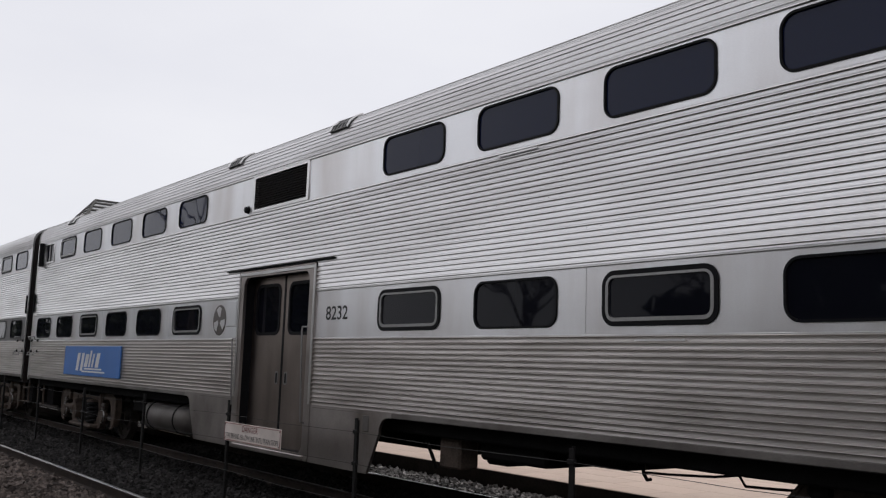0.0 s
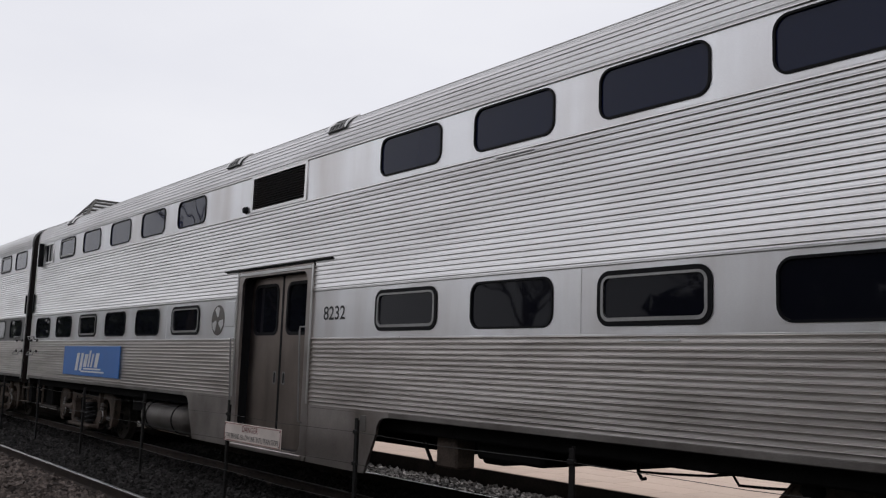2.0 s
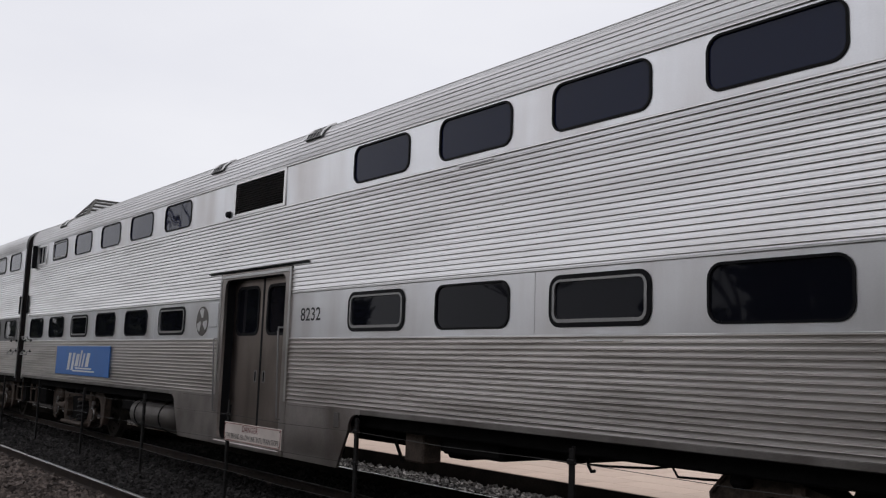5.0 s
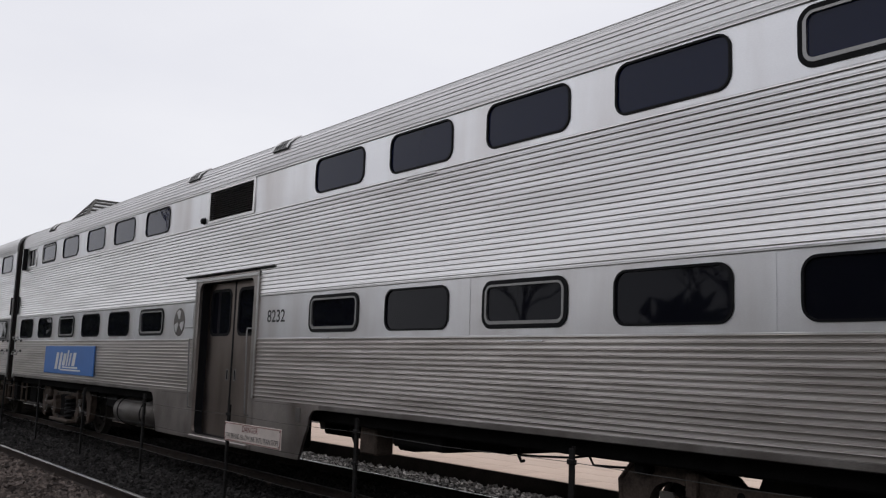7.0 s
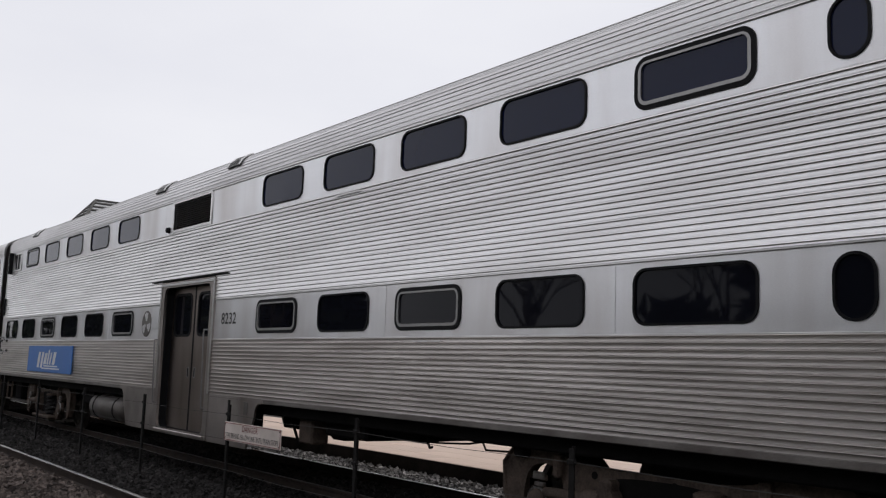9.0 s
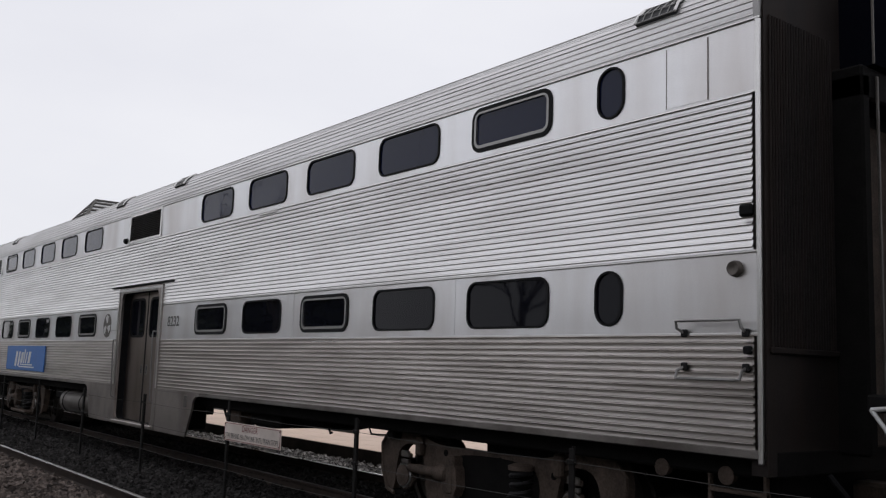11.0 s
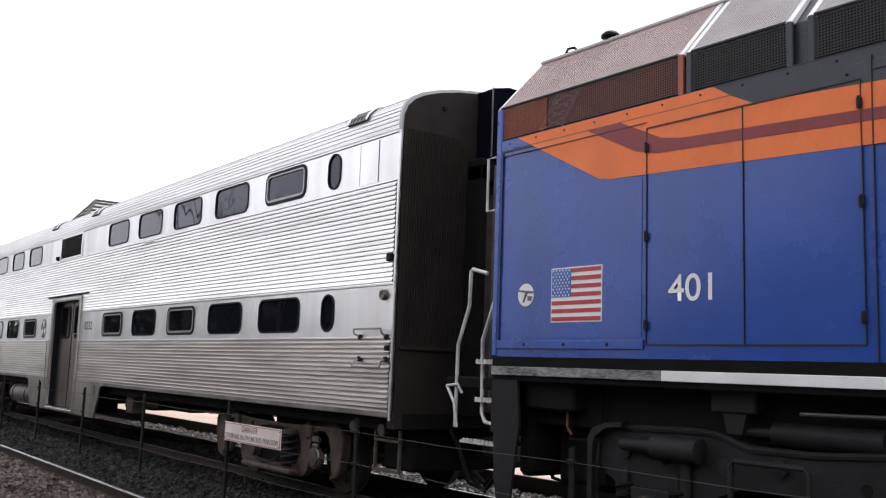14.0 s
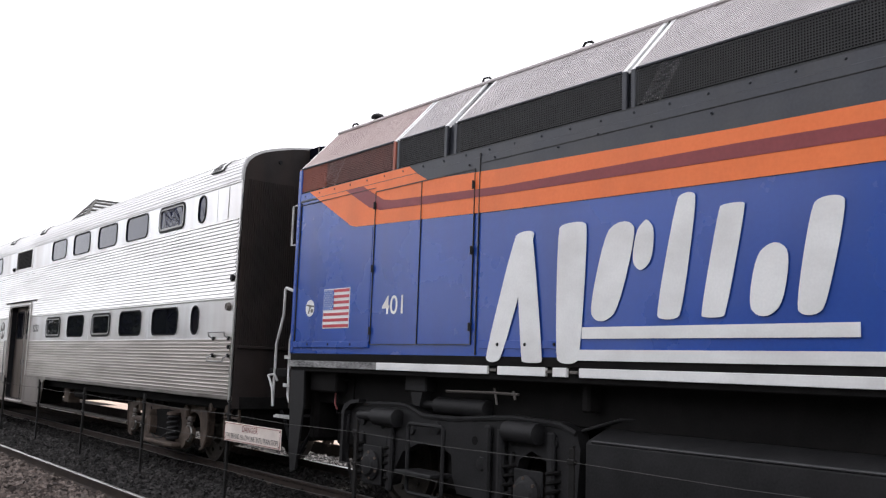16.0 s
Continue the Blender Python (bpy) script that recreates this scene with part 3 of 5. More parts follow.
    P("head_strip", Shape(turn).box(-HW - 0.034, -HW - 0.02, 10.25, 12.37, 3.005, 3.05, 0.006), TRIM, "bright strip over the doorway", fr)
    for ya, yb in ((8.95, 10.14), (12.48, 13.60)):
        P("skirt_seam", Shape(turn).box(-HW - 0.017, -HW - 0.012, ya, yb, 1.262, 1.270), SILL)
    P("badge", Shape(turn).box(-HW - 0.02, -HW - 0.01, 8.86, 8.98, 1.06, 1.24, 0.004), TANK)
    for a, b, top in ((10.40, 10.33, 2.26), (12.44, 12.34, 2.12)):
        path = [(-HW - 0.02, a - 0.05, top), (-HW - 0.07, a, top), (-HW - 0.075, a, top - 0.06), (-HW - 0.075, b, 1.15), (-HW - 0.07, b, 1.08), (-HW - 0.0, b, 1.06)]
        P("grab_rail", Shape(turn).tube(path, 0.012), FRAME, "upright grab rail by the door")
    P("control_hatch", Shape(turn).box(-HW - 0.012, -HW + 0.01, 12.50, 12.83, 2.30, 2.67, 0.006), BELT)
    # numbers, panels, lamps
    if turn is None:
        written("8232", LETTER, car, -HW - 0.003, 9.945, 2.338, 0.168, 0.505, "black car number", 0.010)
    disc = P("round_badge", Shape(turn).lathe((-HW - 0.006, 13.08, 2.40), "x", [(0, 0.225), (0.008, 0.23)], 32), TANK, "round grey transit badge")
    for k in range(3):
        petal = [(13.08 + r * math.cos(radians(90 + 120 * k + a)), 2.40 + r * math.sin(radians(90 + 120 * k + a))) for r, a in ((0.05, -20), (0.19, -34), (0.205, -8), (0.19, 18), (0.06, 30))]
        P("badge_mark", Shape(turn).prism(petal, -HW - 0.010, -HW - 0.005), BELT, parent=disc)
    pan = P("name_panel", Shape(turn).box(-HW - 0.034, -HW - 0.01, 17.30, 20.90, 1.40, 2.00, 0.006), PANELBLUE, "blue enamelled panel with white slanted marks")
    for i, (y, w, h) in enumerate(((19.95, 0.17, 0.36), (19.66, 0.15, 0.36), (19.40, 0.20, 0.26), (19.12, 0.10, 0.33), (18.93, 0.10, 0.27), (18.70, 0.20, 0.28))):
        b = 1.58 if i > 1 else 1.50
        P("mark", Shape(turn).prism([(y + 0.08, b), (y + 0.08 - w, b), (y - w - 0.03, b + h), (y - 0.03, b + h)], -HW - 0.038, -HW - 0.032), WHITE, parent=pan)
    for a, b, z in ((19.45, 18.35, 1.53), (19.6, 18.15, 1.475)):
        P("mark", Shape(turn).box(-HW - 0.038, -HW - 0.032, a, b, z, z + 0.03), WHITE, parent=pan)
    P("marker_lamp", Shape(turn).lathe((-HW - 0.05, -1.17, 2.595), "x", [(0.012, 0.02), (0.002, 0.038), (0.0, 0.05), (0.015, 0.058), (0.05, 0.062)], 20), TANK, "round marker lamp")
    P("latch", Shape(turn).box(-HW - 0.05, -HW, -1.33, -1.22, 2.97, 3.06, 0.015), RUBBER)
    P("latch", Shape(turn).box(-HW - 0.04, -HW, -1.31, -1.24, 1.97, 2.03, 0.012), RUBBER)
    for ya, yb in ((-0.72, -1.26), (Y1 - 0.67, Y1 - 0.13)):
        for top, sgn in ((2.215, -1), (1.785, 1)):
            e = 0.10
            path = [(-HW - 0.02, ya, top + sgn * e * 0.9), (-HW - 0.09, ya + 0.02, top + sgn * e * 0.55), (-HW - 0.10, ya + 0.02, top), (-HW - 0.10, ya - 0.02, top),
                    (-HW - 0.10, yb + 0.04, top), (-HW - 0.10, yb, top), (-HW - 0.09, yb - 0.01, top + sgn * e * 0.55), (-HW - 0.02, yb, top + sgn * e * 0.9)]
            gi = P("grab_iron", Shape(turn).tube(path, 0.012), FRAME, "bent steel grab iron")
            for y in (ya, yb):
                z = top + sgn * e * 0.9
                P("bracket", Shape(turn).box(-HW - 0.04, -HW, y - 0.028, y + 0.028, z - 0.03, z + 0.03, 0.01), SOOT, parent=gi)
    P("latch_strip", Shape(turn).box(-HW - 0.05, -HW, Y1 - 0.10, Y1 - 0.04, 2.80, 3.25, 0.01), RUBBER)
    P("cover_plate", Shape(turn).box(-HW - 0.004, -HW + 0.002, -0.92, -0.53, 3.93, 4.43), BELT, "screwed cover plate")
    for y in (-0.925, -0.525):
        P("plate_seam", Shape(turn).box(-HW - 0.006, -HW - 0.001, y - 0.004, y + 0.004, 3.93, 4.43), SILL)
    for y in (5.63, 2.22, 15.22, 18.66):
        P("panel_joint", Shape(turn).box(-HW - 0.004, -HW + 0.001, y - 0.07, y + 0.07, 2.13, 2.70), BELT)
    spots = Shape(turn)
    for i in range(22):
        yy = 5.0 + 4.0 * random.random()
        zz = 2.71 + 0.0545 * (random.choice((6, 7, 9, 10, 12)) + 0.3)
        spots.lathe((-HW - 0.006, yy, zz), "x", [(0, 0.004), (0.004, 0.006)], 6)
    tagged(P("weld_spot", spots, SKIRT), kind="stuff")
    P("marker_strip", Shape(turn).box(-HW - 0.024, -HW - 0.014, 6.2, 6.75, 3.868, 3.880), STEEL)
    P("marker_strip", Shape(turn).box(-HW - 0.024, -HW - 0.014, 4.5, 5.0, 2.068, 2.080), STEEL)


ROOF_PTS = [(-1.58, 4.46), (-1.585, 4.56), (-1.575, 4.68), (-1.53, 4.79), (-1.44, 4.88), (-1.30, 4.955), (-1.10, 5.02), (-0.80, 5.09), (-0.45, 5.14), (0.0, 5.16)]


def roof_outline(ribbed):
    half = [Vector(p) for p in ROOF_PTS]
    full = half + [Vector((-p.x, p.y)) for p in reversed(half[:-1])]
    if not ribbed:
        return [(p.x, p.y) for p in full]
    out = []
    step = 0.0038
    run = 0.0
    for a, b in zip(full, full[1:]):
        d = b - a
        n = max(2, round(d.length / step))
        nr = Vector((-d.y, d.x)).normalized()
        for i in range(n):
            s = run + d.length * i / n
            r = max(0.0, (s / 0.053) % 1.0 - 0.60) / 0.40
            h = 0.0092 * min(1.0, r / 0.14) * (1.0 - max(0.0, (r - 0.45) / 0.55)) ** 0.8
            p = a + d * (i / n) + nr * h
            out.append((p.x, p.y))
        run += d.length
    out.append((full[-1].x, full[-1].y))
    return out


WHEEL_R = 0.457


def s_of(t):
    """How far the train has rolled, in metres, after t seconds."""
    return 5.8 * (8.83253786e-4 * t ** 2 + 8.22987067e-4 * t ** 3 - 2.58346232e-5 * t ** 4 + 4.77240726e-7 * t ** 5)


turning = []       # wheelsets: object, its place in its parent's space


def wheelset(parent, x, y, r=WHEEL_R):
    """A pair of wheels on an axle, about the x axis, as a part that turns."""
    s = Shape()
    for k in (-1, 1):
        c = k * 0.755
        s.lathe((c, 0, 0), "x", [(-0.065 * k, r + 0.025), (-0.035 * k, r + 0.025), (-0.03 * k, r + 0.004), (0.065 * k, r), (0.068 * k, r - 0.06),
                                 (0.03 * k, r - 0.075), (0.015 * k, 0.19), (0.06 * k, 0.15), (0.09 * k, 0.13), (0.09 * k, 0.02)], 32)
        for i in range(6):
            a = math.pi * i / 3
            s.lathe((c + 0.035 * k, 0.3 * math.cos(a), 0.3 * math.sin(a)), "x", [(-0.02, 0.03), (0.02, 0.03)], 8)
    s.lathe((0, 0, 0), "x", [(-1.02, 0.07), (-0.85, 0.075), (0.85, 0.075), (1.02, 0.07)], 16)
    ob = part("wheelset", s, WHEEL, parent, "pair of steel wheels on one axle")
    ob.location = (x, y, RT + r)
    turning.append((ob, (x, y, RT + r), r))
    return ob


def coil(s, x, y, z0, z1, r=0.085, w=0.018, turns=5):
    path = [(x + r * math.cos(0.6 * i), y + r * math.sin(0.6 * i), z0 + (z1 - z0) * i / (turns * 10.5)) for i in range(int(turns * 10.5) + 1)]
    return s.tube(path, w, 6)


def rounded(pts, times=2):
    """Cuts the corners of a closed outline."""
    for _ in range(times):
        pts = [q for (a, b), (c, d) in zip(pts, pts[1:] + pts[:1]) for q in ((0.75 * a + 0.25 * c, 0.75 * b + 0.25 * d), (0.25 * a + 0.75 * c, 0.25 * b + 0.75 * d))]
    return pts


def bogie(parent, y, base=2.6, mat=BOGIE):
    """A two-axle truck with cast side frames, journal boxes, springs and brake gear."""
    h = base / 2
    holder = part("bogie", Shape().box(-1.0, 1.0, y - 0.28, y + 0.28, 0.62, 0.92, 0.05), UNDER, parent, "four-wheeled truck with brown cast frames")
    for k in (-1, 1):
        x = k * 1.13
        half = [(0.0, 0.97), (0.48, 0.97), (0.78, 0.98), (h - 0.22, 1.04), (h + 0.04, 1.17), (h + 0.40, 1.12), (h + 0.56, 0.94), (h + 0.54, 0.66), (h + 0.44, 0.44), (h + 0.30, 0.40),
                (h + 0.27, 0.72), (h + 0.20, 0.90), (h, 0.96), (h - 0.20, 0.90), (h - 0.27, 0.72), (h - 0.30, 0.42), (h - 0.44, 0.31), (0.55, 0.285), (0.0, 0.28)]
        prof = rounded([(y + a, b) for a, b in half] + [(y - a, b) for a, b in reversed(half[1:-1])])
        part("side_frame", Shape().prism(prof, x - 0.06, x + 0.06), mat, holder, "rust-brown cast side frame")
        # Added bead along the frame's upper edge, for a lighter rim.
        lip = [(y + a, b) for a, b in half[3:10]]
        for e in (-1, 1):
            part("frame_lip", Shape().tube([(x + k * 0.062, y + e * (a - y), b - 0.025) for a, b in lip], 0.022, 6), mat, holder, "edge bead added to catch light")
        # Flat dark plate on the frame, painted shade for a hollow not modelled.
        hollow_shade = Shape().prism(rounded([(y - 0.78, 0.44), (y + 0.62, 0.44), (y + 0.70, 0.62), (y + 0.55, 0.88), (y + 0.2, 0.93), (y - 0.5, 0.93), (y - 0.80, 0.84)]), x + k * 0.061, x + k * 0.068)
        part("recess", hollow_shade, UNDER, holder)
        for e in (-1, 1):
            c = y + e * h
            jb = Shape().box(x - 0.10, x + k * 0.10, c - 0.15, c + 0.15, 0.46, 0.80, 0.04)
            jb.lathe((x + k * 0.08, c, RT + WHEEL_R), "x", [(0, 0.155), (k * 0.05, 0.155), (k * 0.06, 0.12), (k * 0.09, 0.11), (k * 0.10, 0.05)], 20)
            jb.box(x + k * 0.09, x + k * 0.12, c - 0.09, c + 0.09, 0.79, 0.85, 0.01)
            box_ob = part("journal_box", jb, mat, holder, "round-capped axle box")
            for i in range(6):
                a = math.pi * i / 3
                part("bolt", Shape().lathe((x + k * 0.13, c + 0.135 * math.cos(a), RT + WHEEL_R + 0.135 * math.sin(a)), "x", [(0, 0.018), (k * 0.02, 0.018)], 6), WHEEL, box_ob)
            rim = Shape().tube([(x + k * 0.145, c + 0.125 * math.cos(0.3927 * q), RT + WHEEL_R + 0.125 * math.sin(0.3927 * q)) for q in range(17)], 0.014, 6)
            part("cap_ring", rim, FRAME, box_ob, "worn bright ring")
            part("axle_clamp", Shape().box(x + k * 0.11, x + k * 0.15, c - 0.075, c + 0.075, 0.80, 0.875, 0.012).box(x + k * 0.12, x + k * 0.17, c - 0.10, c + 0.03, 0.74, 0.785, 0.010), TANK, box_ob, "worn bright clamp over the axle box")
            part("cap_bar", Shape().box(x + k * 0.135, x + k * 0.155, c - 0.02, c + 0.02, RT + WHEEL_R - 0.10, RT + WHEEL_R + 0.10, 0.006), TANK, box_ob)
            part("shock_bracket", Shape().box(x + k * 0.06, x + k * 0.14, c - e * 0.22 - 0.05, c - e * 0.22 + 0.05, 0.84, 1.06, 0.02), mat, holder)
        sp = Shape()
        coil(sp, x + k * 0.12, y - 0.60, 0.42, 0.86, 0.10, 0.026, 5)
        part("spring", sp, SOOT, holder, "coil spring")
        part("spring_seat", Shape().lathe((x + k * 0.12, y - 0.60, 0.86), "z", [(0, 0.13), (0.04, 0.13), (0.06, 0.08)], 16), mat, holder)
        part("spring_plank", Shape().box(x - 0.02, x + k * 0.24, y - 0.82, y + 0.62, 0.335, 0.405, 0.02), mat, holder)
        part("brake_bracket", Shape().box(x + k * 0.05, x + k * 0.20, y + 0.36, y + 0.50, 0.50, 0.90, 0.025), mat, holder, "brown hanger bracket")
        cyl = Shape().lathe((x + k * 0.14, y + 0.48, 0.70), "y", [(0, 0.06), (0.02, 0.088), (0.20, 0.092), (0.22, 0.055), (0.60, 0.052), (0.72, 0.045)], 16)
        part("brake_cylinder", cyl, mat, holder, "stout brown brake cylinder")
        # Dark discs laid on the casting for the shade inside its holes.
        for a, b in ((0.66, 0.905), (-0.22, 0.905), (-0.98, 0.84)):
            part("frame_hole", Shape().lathe((x + k * 0.06, y + a, b), "x", [(0, 0.035), (k * 0.006, 0.035)], 14), UNDER, holder)
        part("cross_strut", Shape().prism(rounded([(y + 0.30, 0.50), (y + 0.54, 0.46), (y + 0.56, 0.80), (y + 0.34, 0.86)], 1), x + k * 0.05, x + k * 0.19), mat, holder, "brown bracket box")
        part("brake_hose", Shape().tube([(x + k * 0.14, y + 0.40, 0.50), (x + k * 0.16, y + 0.1, 0.42), (x + k * 0.16, y - 0.2, 0.46), (x + k * 0.12, y - 0.45, 0.60)], 0.014, 6), SOOT, holder)
    part("bolster", Shape().box(-1.12, 1.12, y - 1.15, y + 0.10, 0.93, 1.085, 0.03), UNDER, holder)
    for e in (-1, 1):
        wheelset(holder, 0, y + e * h)
    return holder


def gallery_car(label, cab_end=True):
    car = thing("gallery_car", label, "railway carriage", "train")
    for turn in (None, other_side):
        car_side(car, turn, cab_end)
    part("roof", Shape().sweep(roof_outline(True) + [(1.5, 4.46), (-1.5, 4.46)], Y0 + 0.05, Y1 - 0.05), ROOF, car, "curved fluted roof, weathered")
    for a, b in ((Y0, Y0 + 0.05), (Y1 - 0.05, Y1)):
        o = roof_outline(False)
        part("roof_edge", Shape().sweep([(x * 1.008, z + 0.012) for x, z in o] + [(1.5, 4.44), (-1.5, 4.44)], a, b), FRAME, car, "dull roof end strip")
    # rain strip along the eaves
    for k in (-1, 1):
        part("eaves_strip", Shape().box(k * (HW + 0.016), k * HW, Y0, Y1, 4.452, 4.476, 0.006), TRIM, car)
    inner = [(x * 0.84, z - 0.25) for x, z in roof_outline(False)] + [(1.33, 1.22), (-1.33, 1.22)]
    part("interior_lining", Shape().sweep(inner, Y0 + 0.3, Y1 - 0.3), LINER, car)
    # ends with upright flutes
    for y, sgn in ((Y0, 1), (Y1, -1)):
        o = [(x * 0.985, z - 0.02) for x, z in roof_outline(False)] + [(1.55, 1.12), (-1.55, 1.12)]
        part("end_wall", Shape().sweep(o, y - sgn * 0.012, y + sgn * 0.12), ENDPAINT, car, "black car end wall")
        for k in range(24):
            x = -1.50 + 0.036 * k
            part("end_flute", Shape().box(x, x + 0.018, y - sgn * 0.010, y - sgn * 0.028, 2.03, 4.50, 0.006), ENDPAINT, car)
        part("end_ledge", Shape().box(-1.52, -0.62, y + sgn * 0.02, y - sgn * 0.04, 1.98, 2.03, 0.01), ENDPAINT, car)
        part("end_light", Shape().lathe((-1.0, y + sgn * 0.0, 4.83), "y", [(-0.03, 0.03), (0.02, 0.04)], 14), RUBBER, car)
        hood = [(-0.50, 4.28), (-0.50, 5.12), (-0.25, 5.18), (0.0, 5.175), (0.25, 5.13), (0.275, 5.04), (0.275, 4.28)]
        part("end_hood", Shape().sweep(hood, y + sgn * 0.03, y - sgn * 0.30), HOOD, car, "navy-black hood over the gangway")
        part("hood_edge", Shape().box(-0.512, -0.498, y - sgn * 0.285, y - sgn * 0.305, 4.28, 5.13, 0.003), TANK, car)
        gw = Shape()
        for x0, x1 in ((-0.62, -0.50), (0.50, 0.62)):
            gw.box(x0, x1, y + sgn * 0.02, y - sgn * 0.26, 1.25, 4.20, 0.02)
        gw.box(-0.62, 0.62, y + sgn * 0.02, y - sgn * 0.26, 4.0, 4.27, 0.02)
        part("gangway_bellows", gw, UNDER, car, "dark rubber gangway frame")
        part("gangway_plate", Shape().box(-0.43, -0.405, y - sgn * 0.262, y - sgn * 0.282, 1.4, 4.2, 0.004), TANK, car, "bright gangway edge")
        part("end_door", Shape().box(-0.45, 0.45, y - sgn * 0.010, y - sgn * 0.03, 1.3, 3.9, 0.01), BOGIE, car, "brown end door")
        cp = Shape().box(-0.14, 0.14, y + sgn * 0.4, y - sgn * 0.45, 0.78, 1.02, 0.03)
        cp.box(-0.2, 0.2, y - sgn * 0.42, y - sgn * 0.62, 0.74, 1.06, 0.05)
        part("coupler", cp, BOGIE, car, "rusty knuckle coupler")
        part("end_beam", Shape().box(-1.45, 1.45, y + sgn * 0.1, y - sgn * 0.02, 1.10, 1.30, 0.02), UNDER, car)
        part("end_sill", Shape().box(-1.15, 1.25, y + sgn * 0.15, y + sgn * 0.75, 0.62, 1.12, 0.03), UNDER, car)
        for x in (-0.75, 0.55):
            part("hose", Shape().tube([(x, y, 1.1), (x, y - sgn * 0.15, 0.95), (x + 0.05, y - sgn * 0.3, 0.55), (x + 0.1, y - sgn * 0.5, 0.5), (x + 0.1, y - sgn * 0.62, 0.62)], 0.025), RUBBER, car)
        for x in (-1.35, 1.35):
            st = Shape()
            for z in (0.62, 0.95):
                st.box(x - 0.03, x + 0.03, y + sgn * 0.12, y + sgn * 0.62, z, z + 0.03, 0.005)
            for yy in (0.12, 0.60):
                st.box(x - 0.02, x + 0.02, y + sgn * yy, y + sgn * (yy + 0.03), 0.62, 1.24, 0.005)
            part("end_step", st, BOGIE, car, "hanging foot step")
    # underframe
    part("underframe", Shape().box(-1.40, 1.40, Y0 + 0.2, Y1 - 0.2, 1.08, 1.235, 0.02), UNDER, car, "black steel underframe")
    for x0, x1, a, b, z in ((-1.25, -0.2, 6.35, 7.32, 0.90), (-1.15, 1.2, 7.0, 7.35, 0.85), (-0.6, 1.2, 3.9, 6.3, 1.0), (-1.30, -0.70, 10.1, 12.5, 0.62), (0.90, 1.30, 10.1, 12.5, 0.62),
                            (-1.2, 1.2, 16.95, 17.6, 0.8), (0.2, 1.25, 14.2, 16.8, 0.62), (-1.0, 1.0, 5.6, 6.4, 0.95), (-1.3, -0.9, 3.55, 3.7, 0.98)):
        part("equipment_box", Shape().box(x0, x1, a, b, z, 1.10, 0.03), UNDER, car, "black underfloor box")
    part("battery_box", Shape().box(-1.28, -1.02, 7.60, 7.95, 0.76, 1.10, 0.02), BOGIE, car, "grey hanging equipment box")
    part("brace", Shape().tube([(-1.2, 8.35, 1.1), (-1.15, 8.15, 0.72)], 0.02), UNDER, car)
    for yy in (4.4, 5.4):
        part("air_pipe", Shape().tube([(-1.1, yy, 1.09), (-1.1, yy - 0.08, 0.98), (-1.1, yy - 0.35, 0.99), (-1.1, yy - 0.8, 1.02), (-1.1, yy - 1.1, 1.07)], 0.011), UNDER, car)
    part("hanging_hose", Shape().tube([(-1.1, 5.32, 1.09), (-1.1, 5.32, 0.97), (-1.1, 5.28, 0.92), (-1.1, 5.24, 0.93)], 0.016), RUBBER, car)
    part("air_tank", Shape().lathe((-1.14, 14.62, 0.80), "y", [(0, 0.02), (0.02, 0.14), (0.08, 0.22), (0.16, 0.255), (1.95, 0.255), (2.03, 0.22), (2.09, 0.14), (2.11, 0.02)], 28), TANK, car, "dull silver cylindrical air tank")
    for yy in (15.1, 16.3):
        part("tank_strap", Shape().lathe((-1.14, yy, 0.80), "y", [(0, 0.262), (0.05, 0.262)], 28), UNDER, car)
    for yy in (-0.35, -0.95):
        part("pipe_valve", Shape().lathe((-1.32, yy, 1.08), "x", [(0, 0.03), (-0.02, 0.06), (-0.09, 0.07), (-0.1, 0.04)], 14), BOGIE, car)
    for yy in (2.06, 20.46):
        bogie(car, yy)
    # roof vents
    for yy in (-0.40, 9.87, 12.91, 21.44):
        vt = Shape()
        ring = [(-1.582, 4.735), (-1.538, 4.815), (-1.448, 4.895), (-1.36, 4.94)]
        for (xa, za), (xb, zb) in zip(ring, ring[1:]):
            vt.add([(xa, yy - 0.21, za), (xb, yy - 0.21, zb), (xb, yy + 0.21, zb), (xa, yy + 0.21, za),
                    (xa * 0.96, yy - 0.21, za - 0.05), (xb * 0.96, yy - 0.21, zb - 0.05), (xb * 0.96, yy + 0.21, zb - 0.05), (xa * 0.96, yy + 0.21, za - 0.05)],
                   [(0, 1, 2, 3), (4, 7, 6, 5), (0, 4, 5, 1), (2, 6, 7, 3), (0, 3, 7, 4), (1, 5, 6, 2)])
        v = part("roof_vent", vt, SCREEN_DARK, car, "curved roof ventilator with a wire guard")
        for e in (-0.21, 0.21):
            part("vent_rim", Shape().tube([(x * 1.005, yy + e, z + 0.004) for x, z in ring], 0.013, 6), TRIM, v)
        for (x, z) in ring:
            part("vent_bar", Shape().tube([(x * 1.004, yy - 0.21, z + 0.005), (x * 1.004, yy + 0.21, z + 0.005)], 0.006, 6), FRAME, v)
        for e in (-0.13, -0.045, 0.045, 0.13):
            part("vent_bar", Shape().tube([(x * 1.004, yy + e, z + 0.005) for x, z in ring], 0.005, 6), FRAME, v)
    return car


# ------------------------------------------------------------------ the locomotive
LW = XC - 5.917    # half its width
LE = -2.92         # its end by the car
LN = -20.2         # its other end


def loco_plate(poly, proud, depth=0.004):
    return Shape().prism(poly, -LW - proud, -LW - proud + depth)


def rect(y0, y1, z0, z1):
    return [(y0, z0), (y1, z0), (y1, z1), (y0, z1)]


